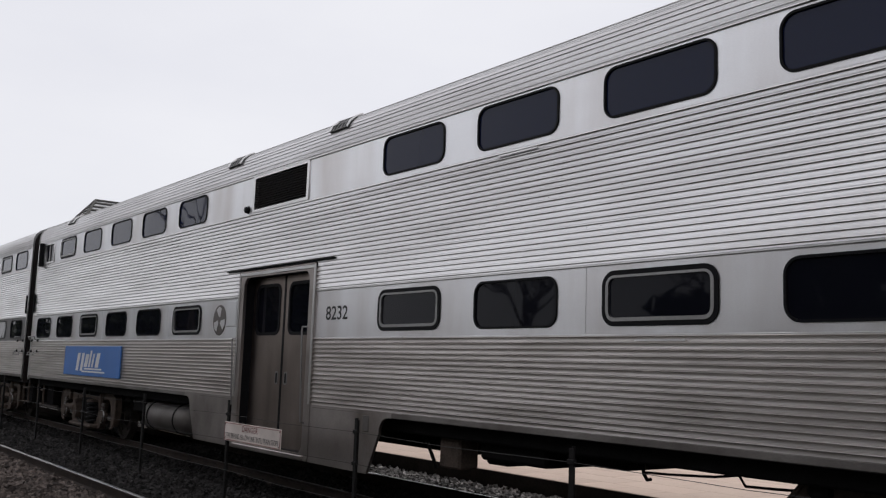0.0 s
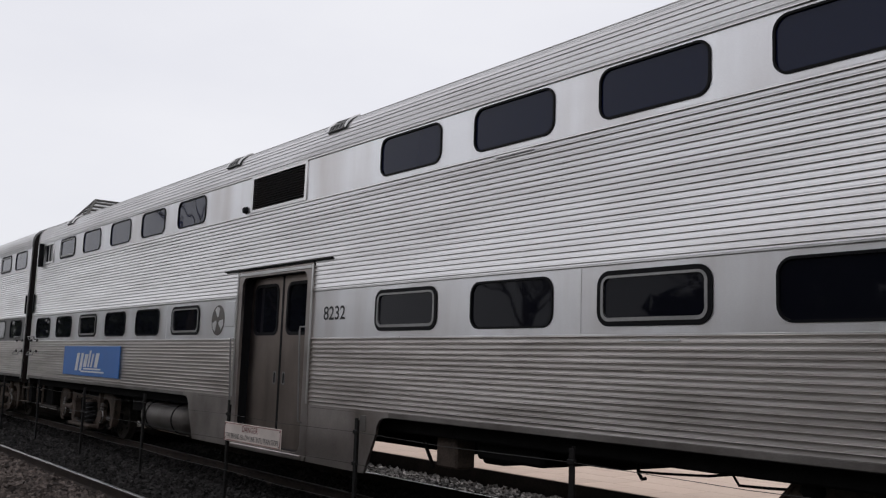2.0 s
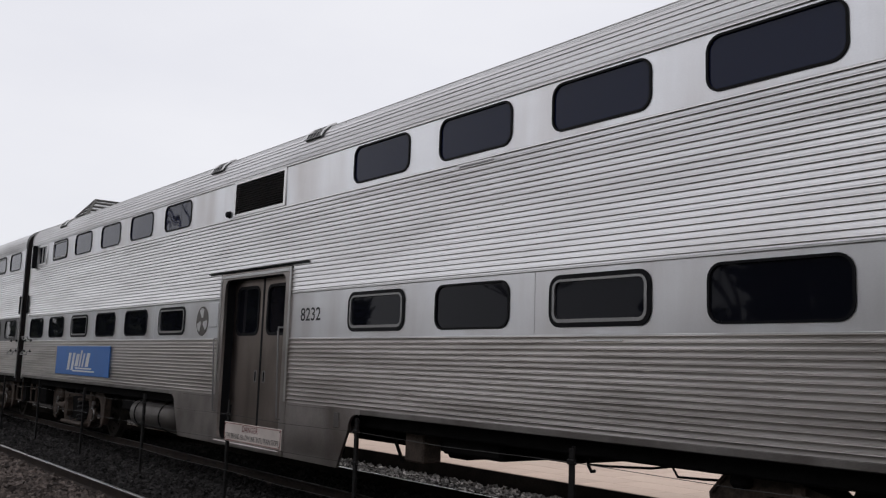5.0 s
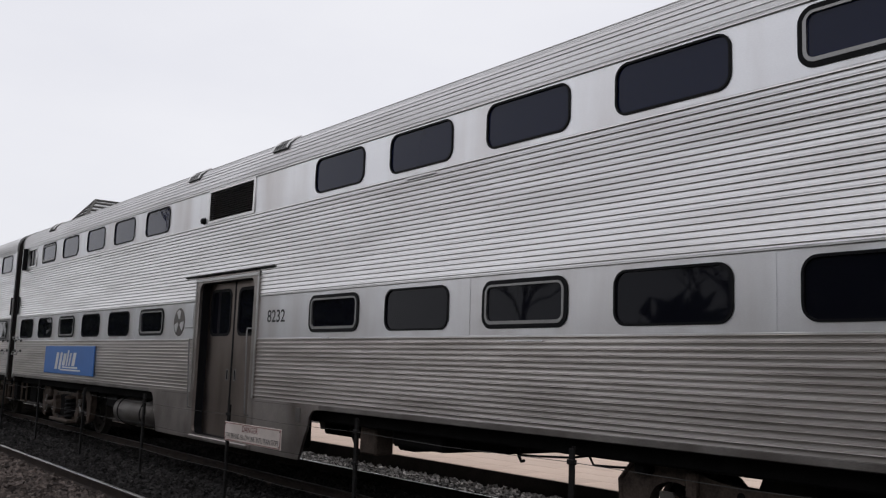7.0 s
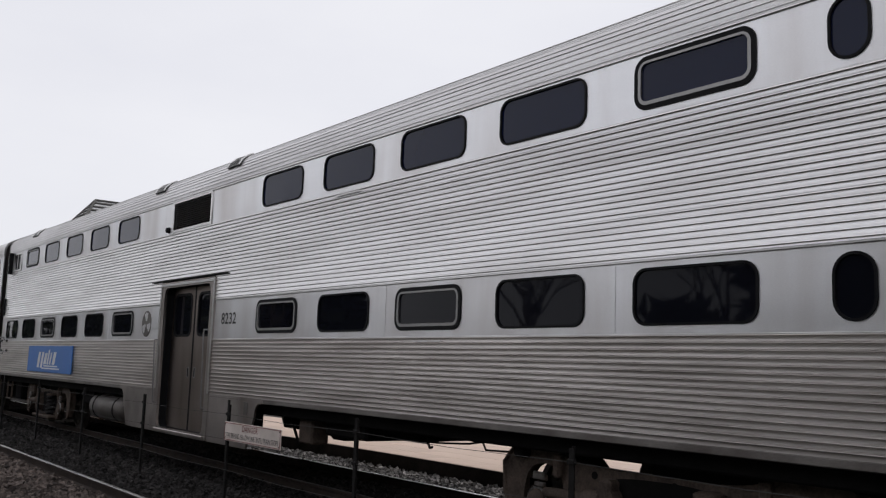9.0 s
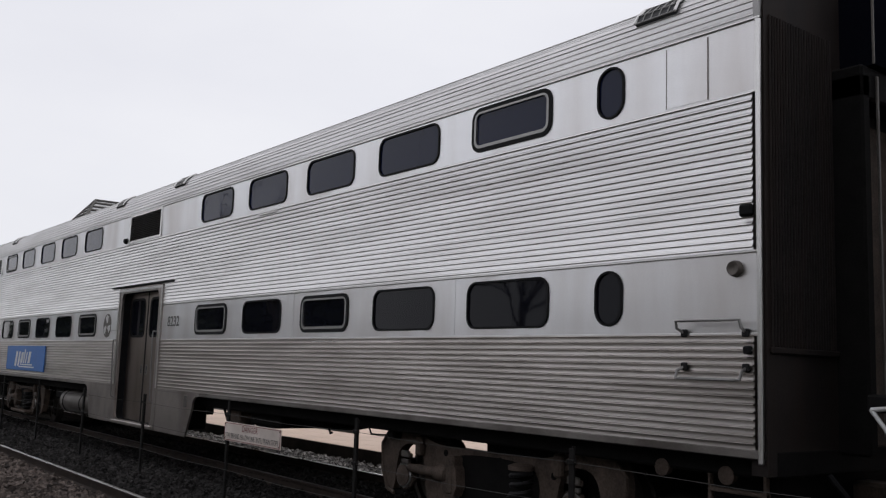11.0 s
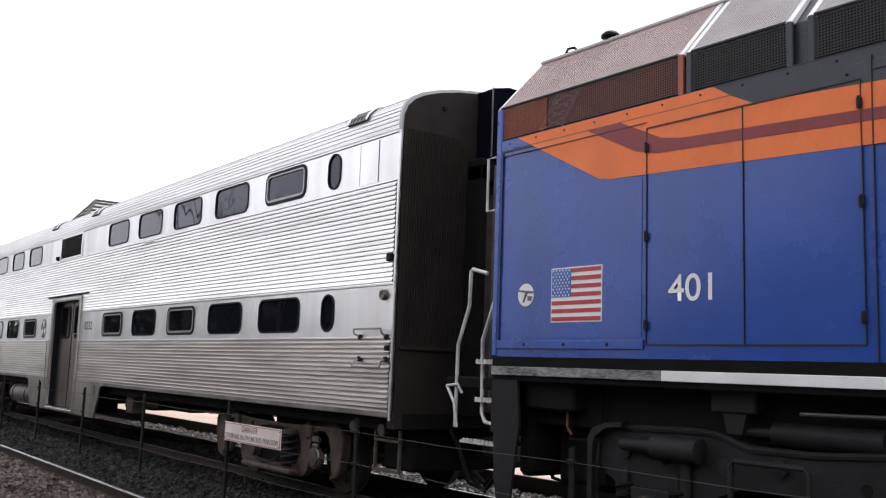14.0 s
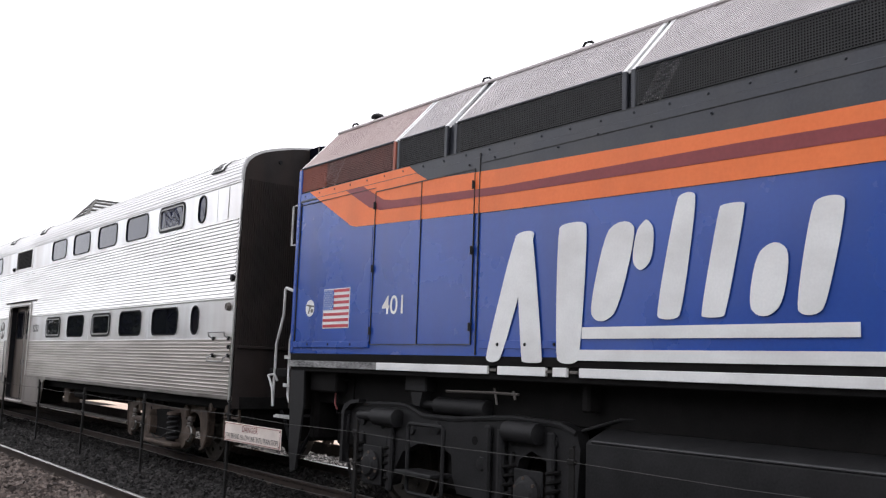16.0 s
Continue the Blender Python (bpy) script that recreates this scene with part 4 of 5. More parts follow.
def screen(name, p00, p10, p01, nu, nv, r, mat, parent, label=""):
    """A wire screen in the parallelogram p00, p10 (along), p01 (up)."""
    s = Shape()
    o, a, b = Vector(p00), Vector(p10) - Vector(p00), Vector(p01) - Vector(p00)
    nn = a.cross(b).normalized()
    for i in range(nu + 1):
        q = o + a * (i / nu)
        w = a.normalized() * r
        s.add([q - w - nn * r, q + w - nn * r, q + w + nn * r, q - w + nn * r, q + b - w - nn * r, q + b + w - nn * r, q + b + w + nn * r, q + b - w + nn * r],
              [(0, 1, 5, 4), (1, 2, 6, 5), (2, 3, 7, 6), (3, 0, 4, 7)])
    for j in range(nv + 1):
        q = o + b * (j / nv)
        w = b.normalized() * r
        s.add([q - w - nn * r, q + w - nn * r, q + w + nn * r, q - w + nn * r, q + a - w - nn * r, q + a + w - nn * r, q + a + w + nn * r, q + a - w + nn * r],
              [(0, 1, 5, 4), (1, 2, 6, 5), (2, 3, 7, 6), (3, 0, 4, 7)])
    return tagged(part(name, s, mat, parent, label), kind="stuff")


def locomotive():
    lo = thing("locomotive", "blue diesel locomotive with orange stripes and white marks, behind the carriage", "locomotive", "train")

    def P(name, s, mat, label="", parent=lo):
        return part(name, s, mat, parent, label)

    body = [(-LW, 1.93), (-LW, 3.955), (LW, 3.955), (LW, 1.93)]
    P("hood_side", Shape().sweep(body, LN, LE), BLUE, "gloss blue hood")
    upper = [(-LW, 3.955), (-LW, 4.07), (-LW + 0.05, 4.075), (-LW + 0.05, 4.40), (-0.91, 4.98), (-0.85, 5.02), (0, 5.05), (0.85, 5.02), (0.91, 4.98), (LW - 0.05, 4.40), (LW - 0.05, 4.075), (LW, 4.07), (LW, 3.955)]
    P("upper_hood", Shape().sweep(upper, LN, LE - 0.01), GREY, "charcoal upper hood")
    P("rim_strip", Shape().box(-LW - 0.008, -LW + 0.01, LN, LE, 3.94, 3.965, 0.004), GREY)
    P("roof_edge", Shape().box(-0.93, -0.84, LN, LE - 0.02, 4.995, 5.035, 0.012), SCREEN, "pale roof edge angle")
    # screens in bays
    bays = [(-2.96, -5.15), (-5.29, -6.13), (-6.36, -8.66), (-8.82, -11.12), (-11.28, -13.6), (-13.76, -16.0), (-16.16, -18.4)]
    for i, (a, b) in enumerate(bays):
        n = max(8, round((a - b) / 0.024))
        x0, x1 = -LW + 0.03, -0.905
        P("screen_backing", Shape().box(-LW + 0.045, -LW + 0.06, b, a, 4.08, 4.40), UNDER)
        spans = ((a, -3.62, SCREEN_ORANGE), (-3.62, b, SCREEN_RUST)) if i == 0 else ((a, b, SCREEN_DARK),)
        for ya, yb, paint in spans:
            screen("side_screen", (-LW + 0.008, ya, 4.09), (-LW + 0.008, yb, 4.09), (-LW + 0.008, ya, 4.405), max(6, round((ya - yb) / 0.024)), 14, 0.0036, paint, lo, "woven wire screen")
        # Added sheet: its pale colour stands for skylight on the dense sloping wires.
        back = Shape().add([(-LW + 0.035, a, 4.405), (-LW + 0.035, b, 4.405), (-0.925, b, 4.98), (-0.925, a, 4.98)], [(0, 1, 2, 3)])
        P("screen_sheet", back, SCREEN_TOP if i == 0 else SCREEN, "pale sheet added behind the sloping screen for its sky-lit look")
        screen("roof_screen", (-LW + 0.005, a, 4.412), (-LW + 0.005, b, 4.412), (-0.905, a, 5.0), n, 34, 0.0036, SCREEN_TOP if i == 0 else SCREEN, lo, "sloping woven wire screen")
        P("screen_rail", Shape().tube([(-LW + 0.004, a, 4.408), (-LW + 0.004, b, 4.408)], 0.014, 6), GREY)
    for a in (-2.94, -5.18, -5.26, -6.16, -6.33, -8.69, -8.79, -11.2, -13.68, -16.08):
        w = 0.025 if a > -10 else 0.06
        P("screen_post", Shape().box(-LW - 0.004, -LW + 0.03, a - w, a + w, 4.06, 4.41, 0.006), SCREEN_ORANGE if a > -5.2 else GREY)
        sl = Shape().add([(-LW - 0.004, a - w, 4.40), (-LW - 0.004, a + w, 4.40), (-0.90, a + w, 5.012), (-0.90, a - w, 5.012),
                          (-LW + 0.04, a - w, 4.39), (-LW + 0.04, a + w, 4.39), (-0.89, a + w, 4.97), (-0.89, a - w, 4.97)],
                         [(0, 1, 2, 3), (4, 7, 6, 5), (0, 4, 5, 1), (2, 6, 7, 3), (0, 3, 7, 4), (1, 5, 6, 2)])
        P("screen_post", sl, WHITE if a > -10 else SCREEN, "pale sloping screen post")
    for y0, wide, lean in ((-3.50, 0.29, 0.23), (-8.87, 0.18, 0.22)):
        truss = Shape()
        for e in (0.0, wide):
            truss.tube([(-LW + 0.03, y0 - e, 4.095), (-LW + 0.03, y0 - e - lean, 4.40)], 0.015, 6)
        for q in range(4):
            a, b = q / 4, (q + 1) / 4
            for u, w in ((0.0, wide), (wide, 0.0)):
                truss.tube([(-LW + 0.034, y0 - u - lean * a, 4.095 + 0.305 * a), (-LW + 0.034, y0 - w - lean * b, 4.095 + 0.305 * b)], 0.009, 5)
        P("lattice", truss, SCREEN, "pale lattice truss behind the screen")
    # painted stripes
    P("corner_plate", loco_plate([(LE - 0.015, 3.966), (LE - 0.015, 4.058), (-3.215, 4.058), (-3.40, 3.966)], 0.005), BLUE)
    P("orange_stripe", loco_plate([(-3.42, 3.955), (-3.22, 4.06), (-5.5, 4.06), (-5.66, 3.955)], 0.006), ORANGE)
    P("orange_stripe", loco_plate([(-3.42, 3.955), (-4.30, 3.50), (-4.42, 3.475), (-7.12, 3.365), (-9.81, 3.285), (LN, 3.02), (LN, 3.45), (-9.81, 3.69), (-7.12, 3.79), (-5.86, 3.855), (-5.66, 3.955)], 0.010, 0.006), ORANGE, "orange stripe")
    P("maroon_stripe", loco_plate([(-4.16, 3.955), (-4.72, 3.675), (-4.95, 3.62), (-7.12, 3.53), (-9.81, 3.455), (LN, 3.16), (LN, 3.27), (-9.81, 3.57), (-7.12, 3.61), (-5.2, 3.705), (-5.0, 3.74), (-4.55, 3.955)], 0.014, 0.006), MAROON, "maroon line within the orange stripe")
    P("grey_band", loco_plate([(-5.86, 3.852), (-7.12, 3.787), (-9.81, 3.687), (LN, 3.447), (LN, 3.96), (-5.66, 3.96)], 0.009, 0.006), GREY, "charcoal band above the stripe")
    # doors and seams
    for a, b in ((-4.85, -5.765), (-5.775, -6.69)):
        d = P("engine_door", loco_plate(rect(a, b, 2.05, 3.845), 0.006, 0.008), BLUE, "tall blue engine-room door")
        for y, zs in (((a, (2.2, 2.93, 3.68)),) if a > -5 else ((b, (2.22, 3.0, 3.68)),)):
            for z in zs:
                P("hinge", Shape().box(-LW - 0.035, -LW - 0.012, y - 0.020, y + 0.020, z - 0.036, z + 0.036, 0.007).lathe((-LW - 0.034, y, z - 0.044), "z", [(0, 0.011), (0.026, 0.011), (0.028, 0.008), (0.034, 0.008), (0.036, 0.011), (0.088, 0.011)], 8), SOOT, "black hinge", d)
    for y, z0, z1 in ((-4.845, 2.045, 3.85), (-5.77, 2.045, 3.85), (-6.695, 2.045, 3.85), (-6.775, 1.94, 4.0), (-3.02, 2.0, 3.93)):
        P("seam", Shape().box(-LW - 0.0185, -LW, y - 0.003, y + 0.003, z0, z1), LETTER)
    P("seam", Shape().box(-LW - 0.0185, -LW, -6.695, -4.845, 3.844, 3.854), LETTER)
    P("seam", Shape().box(-LW - 0.0125, -LW, -6.695, -4.845, 2.042, 2.05), LETTER)
    P("seam", Shape().box(-LW - 0.004, -LW, LN, LE, 4.060, 4.066), LETTER)
    P("seam", Shape().box(-LW - 0.0185, -LW, -4.84, -3.03, 3.896, 3.901), LETTER)
    P("seam", Shape().box(-LW - 0.017, -LW, LN, -6.78, 3.893, 3.898), LETTER)
    P("hood_panel", loco_plate([(-3.06, 2.10), (-4.79, 2.10), (-4.79, 3.44), (-3.9, 3.62), (-3.30, 3.90), (-3.06, 3.90)], 0.005, 0.006), BLUE)
    for a, b in ((-3.0, -4.82), (-6.83, -8.2)):
        k = P("kick_strip", Shape().box(-LW - (0.022 if a > -5 else 0.012), -LW, a, b, 2.005, 2.085, 0.004), BLUE, "bolted blue strip")
        n = 3
        for i in range(n):
            y = a + (b - a) * (i + 0.75) / (n + 0.5)
            P("bolt", Shape().lathe((-LW - 0.03, y, 2.045), "x", [(0, 0.012), (0.01, 0.018)], 8), RUBBER, parent=k)
    for i in range(44):
        y = -3.1 - 0.38 * i
        P("rivet", Shape().lathe((-LW - 0.014, y, 4.02), "x", [(0, 0.008), (0.014, 0.013)], 8), GREY)
    for i, (y, z) in enumerate(((-6.6, 3.9), (-7.0, 3.92), (-7.9, 3.87), (-8.4, 3.9), (-9.0, 3.86), (-9.6, 3.85))):
        P("rivet", Shape().lathe((-LW - 0.030, y, z), "x", [(0, 0.008), (0.02, 0.012)], 8), GREY)
    P("corner_post", Shape().box(-LW - 0.012, -LW + 0.06, LE - 0.07, LE + 0.012, 1.93, 4.40, 0.012), BLUE)
    # sill
    P("side_sill", Shape().box(-LW + 0.0, LW, LN, LE, 1.835, 1.935, 0.01), UNDER, "black side sill")
    P("side_sill", Shape().box(-LW + 0.02, LW - 0.02, LN, LE, 1.70, 1.84, 0.01), UNDER)
    for a, b, m in ((LE, -5.0, WORN), (-5.0, -6.97, WHITE), (-7.12, -7.79, WHITE), (-7.88, -8.06, WHITE), (-8.21, LN, WHITE)):
        P("sill_stripe", Shape().box(-LW - 0.012, -LW + 0.02, a, b, 1.755, 1.838, 0.004), m, "white sill stripe" if m is WHITE else "worn, scratched white sill stripe")
    # emblem, flag and number
    rd = P("round_emblem", Shape().lathe((-LW - 0.009, -3.39, 2.51), "x", [(0, 0.107), (0.006, 0.11)], 32), WHITE, "round white emblem with grey marks")
    P("emblem_mark", loco_plate([(-3.30, 2.56), (-3.50, 2.54), (-3.49, 2.52), (-3.42, 2.525), (-3.37, 2.44), (-3.35, 2.44), (-3.385, 2.53), (-3.30, 2.545)], 0.013), TANK, parent=rd)
    P("emblem_mark", loco_plate([(-3.42, 2.50), (-3.48, 2.495), (-3.47, 2.45), (-3.42, 2.455)], 0.013), TANK, parent=rd)
    f0, f1, z0, z1 = -3.745, -4.345, 2.255, 2.725
    flag = P("flag_decal", loco_plate(rect(f0 + 0.012, f1 - 0.012, z0 - 0.012, z1 + 0.012), 0.009), WHITE, "flag decal with red and white stripes and a starred blue field")
    for i in range(0, 13, 2):
        h = (z1 - z0) / 13
        a = f0 if i < 6 else f0 - 0.24
        P("stripe", loco_plate(rect(a, f1, z0 + i * h, z0 + (i + 1) * h), 0.0125), RED, parent=flag)
    P("field", loco_plate(rect(f0, f0 - 0.24, z0 + 6 * (z1 - z0) / 13, z1), 0.014), NAVY, parent=flag)
    stars = Shape()
    for r in range(9):
        for c in range(6 if r % 2 == 0 else 5):
            y = f0 - 0.24 * ((c + (0.5 if r % 2 == 0 else 1.0)) / 6)
            z = z1 - (z1 - z0) * 7 / 13 * ((r + 0.5) / 9)
            stars.prism([(y + (0.011 if k % 2 == 0 else 0.005) * math.sin(math.pi * k / 5), z + (0.011 if k % 2 == 0 else 0.005) * math.cos(math.pi * k / 5)) for k in range(10)], -LW - 0.0165, -LW - 0.014)
    P("star_row", stars, WHITE, parent=flag)
    written("401", WHITE, lo, -LW - 0.011, -5.07, 2.385, 0.215, 0.42, "white locomotive number", 0.009)
    # the large white marks: plain slanted shapes
    X = 0.0065

    def slab(y, w, z0, z1, lean, w_top, cut=0.10, proud=0.0):
        c = [(y, z0), (y - w, z0), (y - lean - w_top, z1), (y - lean, z1)]
        out = []
        for (a, b), (d, e) in zip(c, c[1:] + c[:1]):
            k = cut / math.hypot(d - a, e - b)
            out += [(a + (d - a) * q, b + (e - b) * q) for q in (k, 1 - k)]
        return P("white_mark", loco_plate(rounded(out, 2), X + 0.009 + proud, 0.004), WHITE)
    for row in ((-6.92, 0.25, 1.875, 3.12, 0.42, 0.30, 0.06), (-7.47, 0.29, 1.875, 3.10, -0.12, 0.24, 0.03, 0.005), (-7.92, 0.30, 1.875, 3.14, 0.00, 0.38, 0.06), (-8.30, 0.33, 2.245, 3.085, 0.22, 0.36, 0.10),
                (-8.79, 0.22, 2.66, 3.075, 0.07, 0.19, 0.08), (-9.05, 0.26, 2.245, 3.25, 0.22, 0.20, 0.05), (-9.49, 0.23, 2.25, 3.115, 0.18, 0.24, 0.03), (-9.90, 0.29, 2.25, 2.78, 0.10, 0.28, 0.09), (-10.29, 0.23, 2.25, 3.07, 0.15, 0.27, 0.06)):
        slab(*row)
    P("white_bar", loco_plate(rect(-8.24, -10.77, 2.095, 2.195), X + 0.009), WHITE)
    P("white_bar", loco_plate(rect(-8.0, LN + 0.3, 1.905, 2.0), X + 0.010), WHITE)
    # end towards the car
    P("end_wall", Shape().box(-LW + 0.02, LW - 0.02, LE - 0.02, LE + 0.03, 1.2, 4.40, 0.01), ENDPAINT, "black end wall")
    P("platform", Shape().box(-1.28, 1.28, LE + 0.02, LE + 0.95, 1.60, 1.72, 0.015), UNDER, "end platform")
    P("buffer_beam", Shape().box(-0.70, 1.30, LE + 0.02, LE + 0.35, 0.92, 1.60, 0.03), UNDER, "black buffer beam")
    for z in (0.45, 0.98, 1.40):
        P("far_step", Shape().box(0.78, 1.30, LE + 0.30, LE + 0.75, z, z + 0.05, 0.008), UNDER)
    P("end_coupler", Shape().box(-0.15, 0.15, LE + 0.2, LE + 1.0, 0.78, 1.02, 0.03), BOGIE, "rusty coupler")
    for z in (1.09, 1.51, 1.89):
        st = P("step_tread", Shape().box(-1.33, -0.75, LE + 0.02, LE + (0.62 if z < 1.2 else 0.40), z - 0.03, z, 0.006), UNDER, "serrated metal step")
        for i in range(9 if z < 1.2 else 6):
            P("tooth", Shape().box(-1.345, -1.325, LE + 0.05 + 0.06 * i, LE + 0.09 + 0.06 * i, z - 0.035, z + 0.012), RAILPAINT, parent=st)
        P("edge", Shape().box(-1.340, -1.330, LE + 0.02, LE + (0.62 if z < 1.2 else 0.40), z - 0.035, z - 0.008), RAILPAINT, parent=st)
    xr = 6.1 - XC
    for pts in (((-2.60, 2.78), (-2.36, 2.84), (-2.33, 2.82), (-2.32, 2.46), (-2.15, 2.05), (-2.14, 1.2)), ((-2.86, 2.94), (-2.76, 2.94), (-2.73, 2.90), (-2.72, 2.49), (-2.55, 2.10), (-2.57, 1.36), (-2.62, 1.28), (-2.75, 1.26))):
        P("handrail", Shape().tube([(xr, y, z) for y, z in pts], 0.020), RAILPAINT, "bent pale handrail")
    P("handrail", Shape().tube([(xr - 0.03, -2.02, 1.62), (xr - 0.03, -2.20, 1.64), (xr, -2.24, 1.55)], 0.016), RAILPAINT)
    P("handrail", Shape().tube([(xr - 0.03, -2.02, 1.62), (xr - 0.03, -2.15, 1.45), (xr - 0.03, -2.20, 1.2)], 0.016), RAILPAINT)
    P("handrail", Shape().tube([(xr + 0.25, -2.50, 2.75), (xr + 0.25, -2.48, 2.2), (xr + 0.25, -2.48, 1.72)], 0.018), RAILPAINT)
    P("grab_iron", Shape().tube([(-LW - 0.0, -2.90, 3.92), (-LW + 0.0, -2.78, 3.92), (-LW + 0.0, -2.78, 3.38), (-LW - 0.0, -2.90, 3.38)], 0.014), RAILPAINT, "pale grab iron")
    P("end_tag", Shape().box(xr + 0.24, xr + 0.26, -2.72, -2.55, 2.60, 2.67, 0.004), YELLOW, "small yellow plate")
    P("step_shield", Shape().prism([(LE, 1.72), (LE - 0.35, 1.72), (LE - 0.38, 1.3), (LE - 0.25, 0.45), (LE - 0.12, 0.40), (LE - 0.04, 0.8)], -LW + 0.02, -LW + 0.05), SOOT, "tapering dark step shield")
    P("pilot", Shape().box(-1.2, 1.2, LE - 0.3, LE - 0.1, 0.80, 1.65, 0.05), UNDER, "black pilot beam")
    P("draft_gear", Shape().box(-0.95, 0.95, -4.0, LE - 0.4, 0.75, 1.4, 0.05), UNDER)
    P("truck_centre", Shape().box(-0.60, 0.60, -8.3, -4.3, 0.35, 1.5, 0.05), UNDER)
    for z in (0.5, 0.9):
        P("hose", Shape().tube([(-0.8, LE + 0.3, 1.2), (-0.8, LE + 0.55, 0.8), (-0.75, LE + 0.9, 0.4 + 0.2 * z), (-0.7, LE + 1.15, 0.5 + 0.2 * z)], 0.024), RUBBER)
    P("hose_bracket", Shape().tube([(-1.2, -3.75, 1.62), (-1.2, -4.12, 1.62), (-1.2, -4.12, 1.2), (-1.2, -3.75, 1.2), (-1.2, -3.75, 1.62)], 0.018), UNDER)
    P("red_valve", Shape().tube([(-1.22, -3.72, 1.55), (-1.22, -3.72, 1.3), (-1.22, -3.78, 1.24)], 0.012), SIGNRED, "red brake valve")
    # underframe, tank and trucks
    P("underframe", Shape().box(-1.15, 1.15, LN, LE, 1.30, 1.72, 0.02), UNDER, "black underframe")
    tank = [(-1.25, 0.36), (-1.36, 0.42), (-1.40, 0.55), (-1.40, 1.19), (-1.37, 1.22), (-1.0, 1.38), (1.0, 1.38), (1.37, 1.22), (1.40, 1.19), (1.40, 0.55), (1.36, 0.42), (1.25, 0.36)]
    ft = P("fuel_tank", Shape().sweep(tank, -8.24, -14.2), SOOT, "black fuel tank with bevelled edges")
    P("tank_rail", Shape().tube([(-1.39, -8.3, 1.215), (-1.39, -14.1, 1.215)], 0.012), SCREEN_DARK, parent=ft)
    P("cable", Shape().tube([(-1.20, -8.0, 1.28), (-1.15, -8.4, 1.40), (-1.1, -9.0, 1.46), (-1.1, -9.8, 1.43), (-1.1, -11.5, 1.44)], 0.015), SOOT)
    for yy in (-6.08, -16.4):
        loco_truck(lo, yy)
    P("hanger", Shape().box(-1.30, -1.05, -5.74, -5.34, 1.53, 1.74, 0.015), SOOT, "hanging bracket")
    P("hanger", Shape().prism([(-5.65, 1.53), (-5.44, 1.53), (-5.48, 1.38), (-5.61, 1.38)], -1.28, -1.10), SOOT)
    P("pipe_run", Shape().tube([(-1.29, -6.10, 1.56), (-1.29, -6.9, 1.575), (-1.29, -7.24, 1.57)], 0.014).tube([(-1.29, -6.88, 1.62), (-1.29, -6.92, 1.46)], 0.012).tube([(-1.29, -7.16, 1.60), (-1.29, -7.19, 1.52)], 0.014), TANK, "brake pipe with valves")
    P("brake_rod", Shape().lathe((-1.2, -6.70, 1.40), "y", [(0, 0.05), (0.01, 0.09), (0.85, 0.09), (0.86, 0.04), (1.1, 0.04)], 14), SOOT)
    for a, b in ((-3.25, -3.9), (-8.2, -8.1)):
        P("sill_gusset", Shape().box(-1.33, -1.15, a, b, 1.45, 1.72, 0.02), UNDER)
    for y in (-7.045, -7.835, -8.135):
        P("sill_bolt", Shape().box(-LW - 0.006, -LW + 0.02, y - 0.05, y + 0.05, 1.785, 1.812, 0.004), TANK)
    # things on the roof
    P("roof_dome", Shape().lathe((-0.86, -3.86, 5.03), "z", [(0, 0.04), (0.025, 0.045), (0.035, 0.095), (0.058, 0.092), (0.085, 0.065), (0.10, 0.015)], 18), RUBBER, "small black domed aerial")
    for y in (-3.27, -6.05, -7.62):
        P("lifting_eye", Shape().tube([(-0.90, y, 5.01), (-0.90, y - 0.05, 5.08), (-0.90, y - 0.14, 5.07), (-0.90, y - 0.2, 5.01)], 0.014), RUBBER)
    return lo


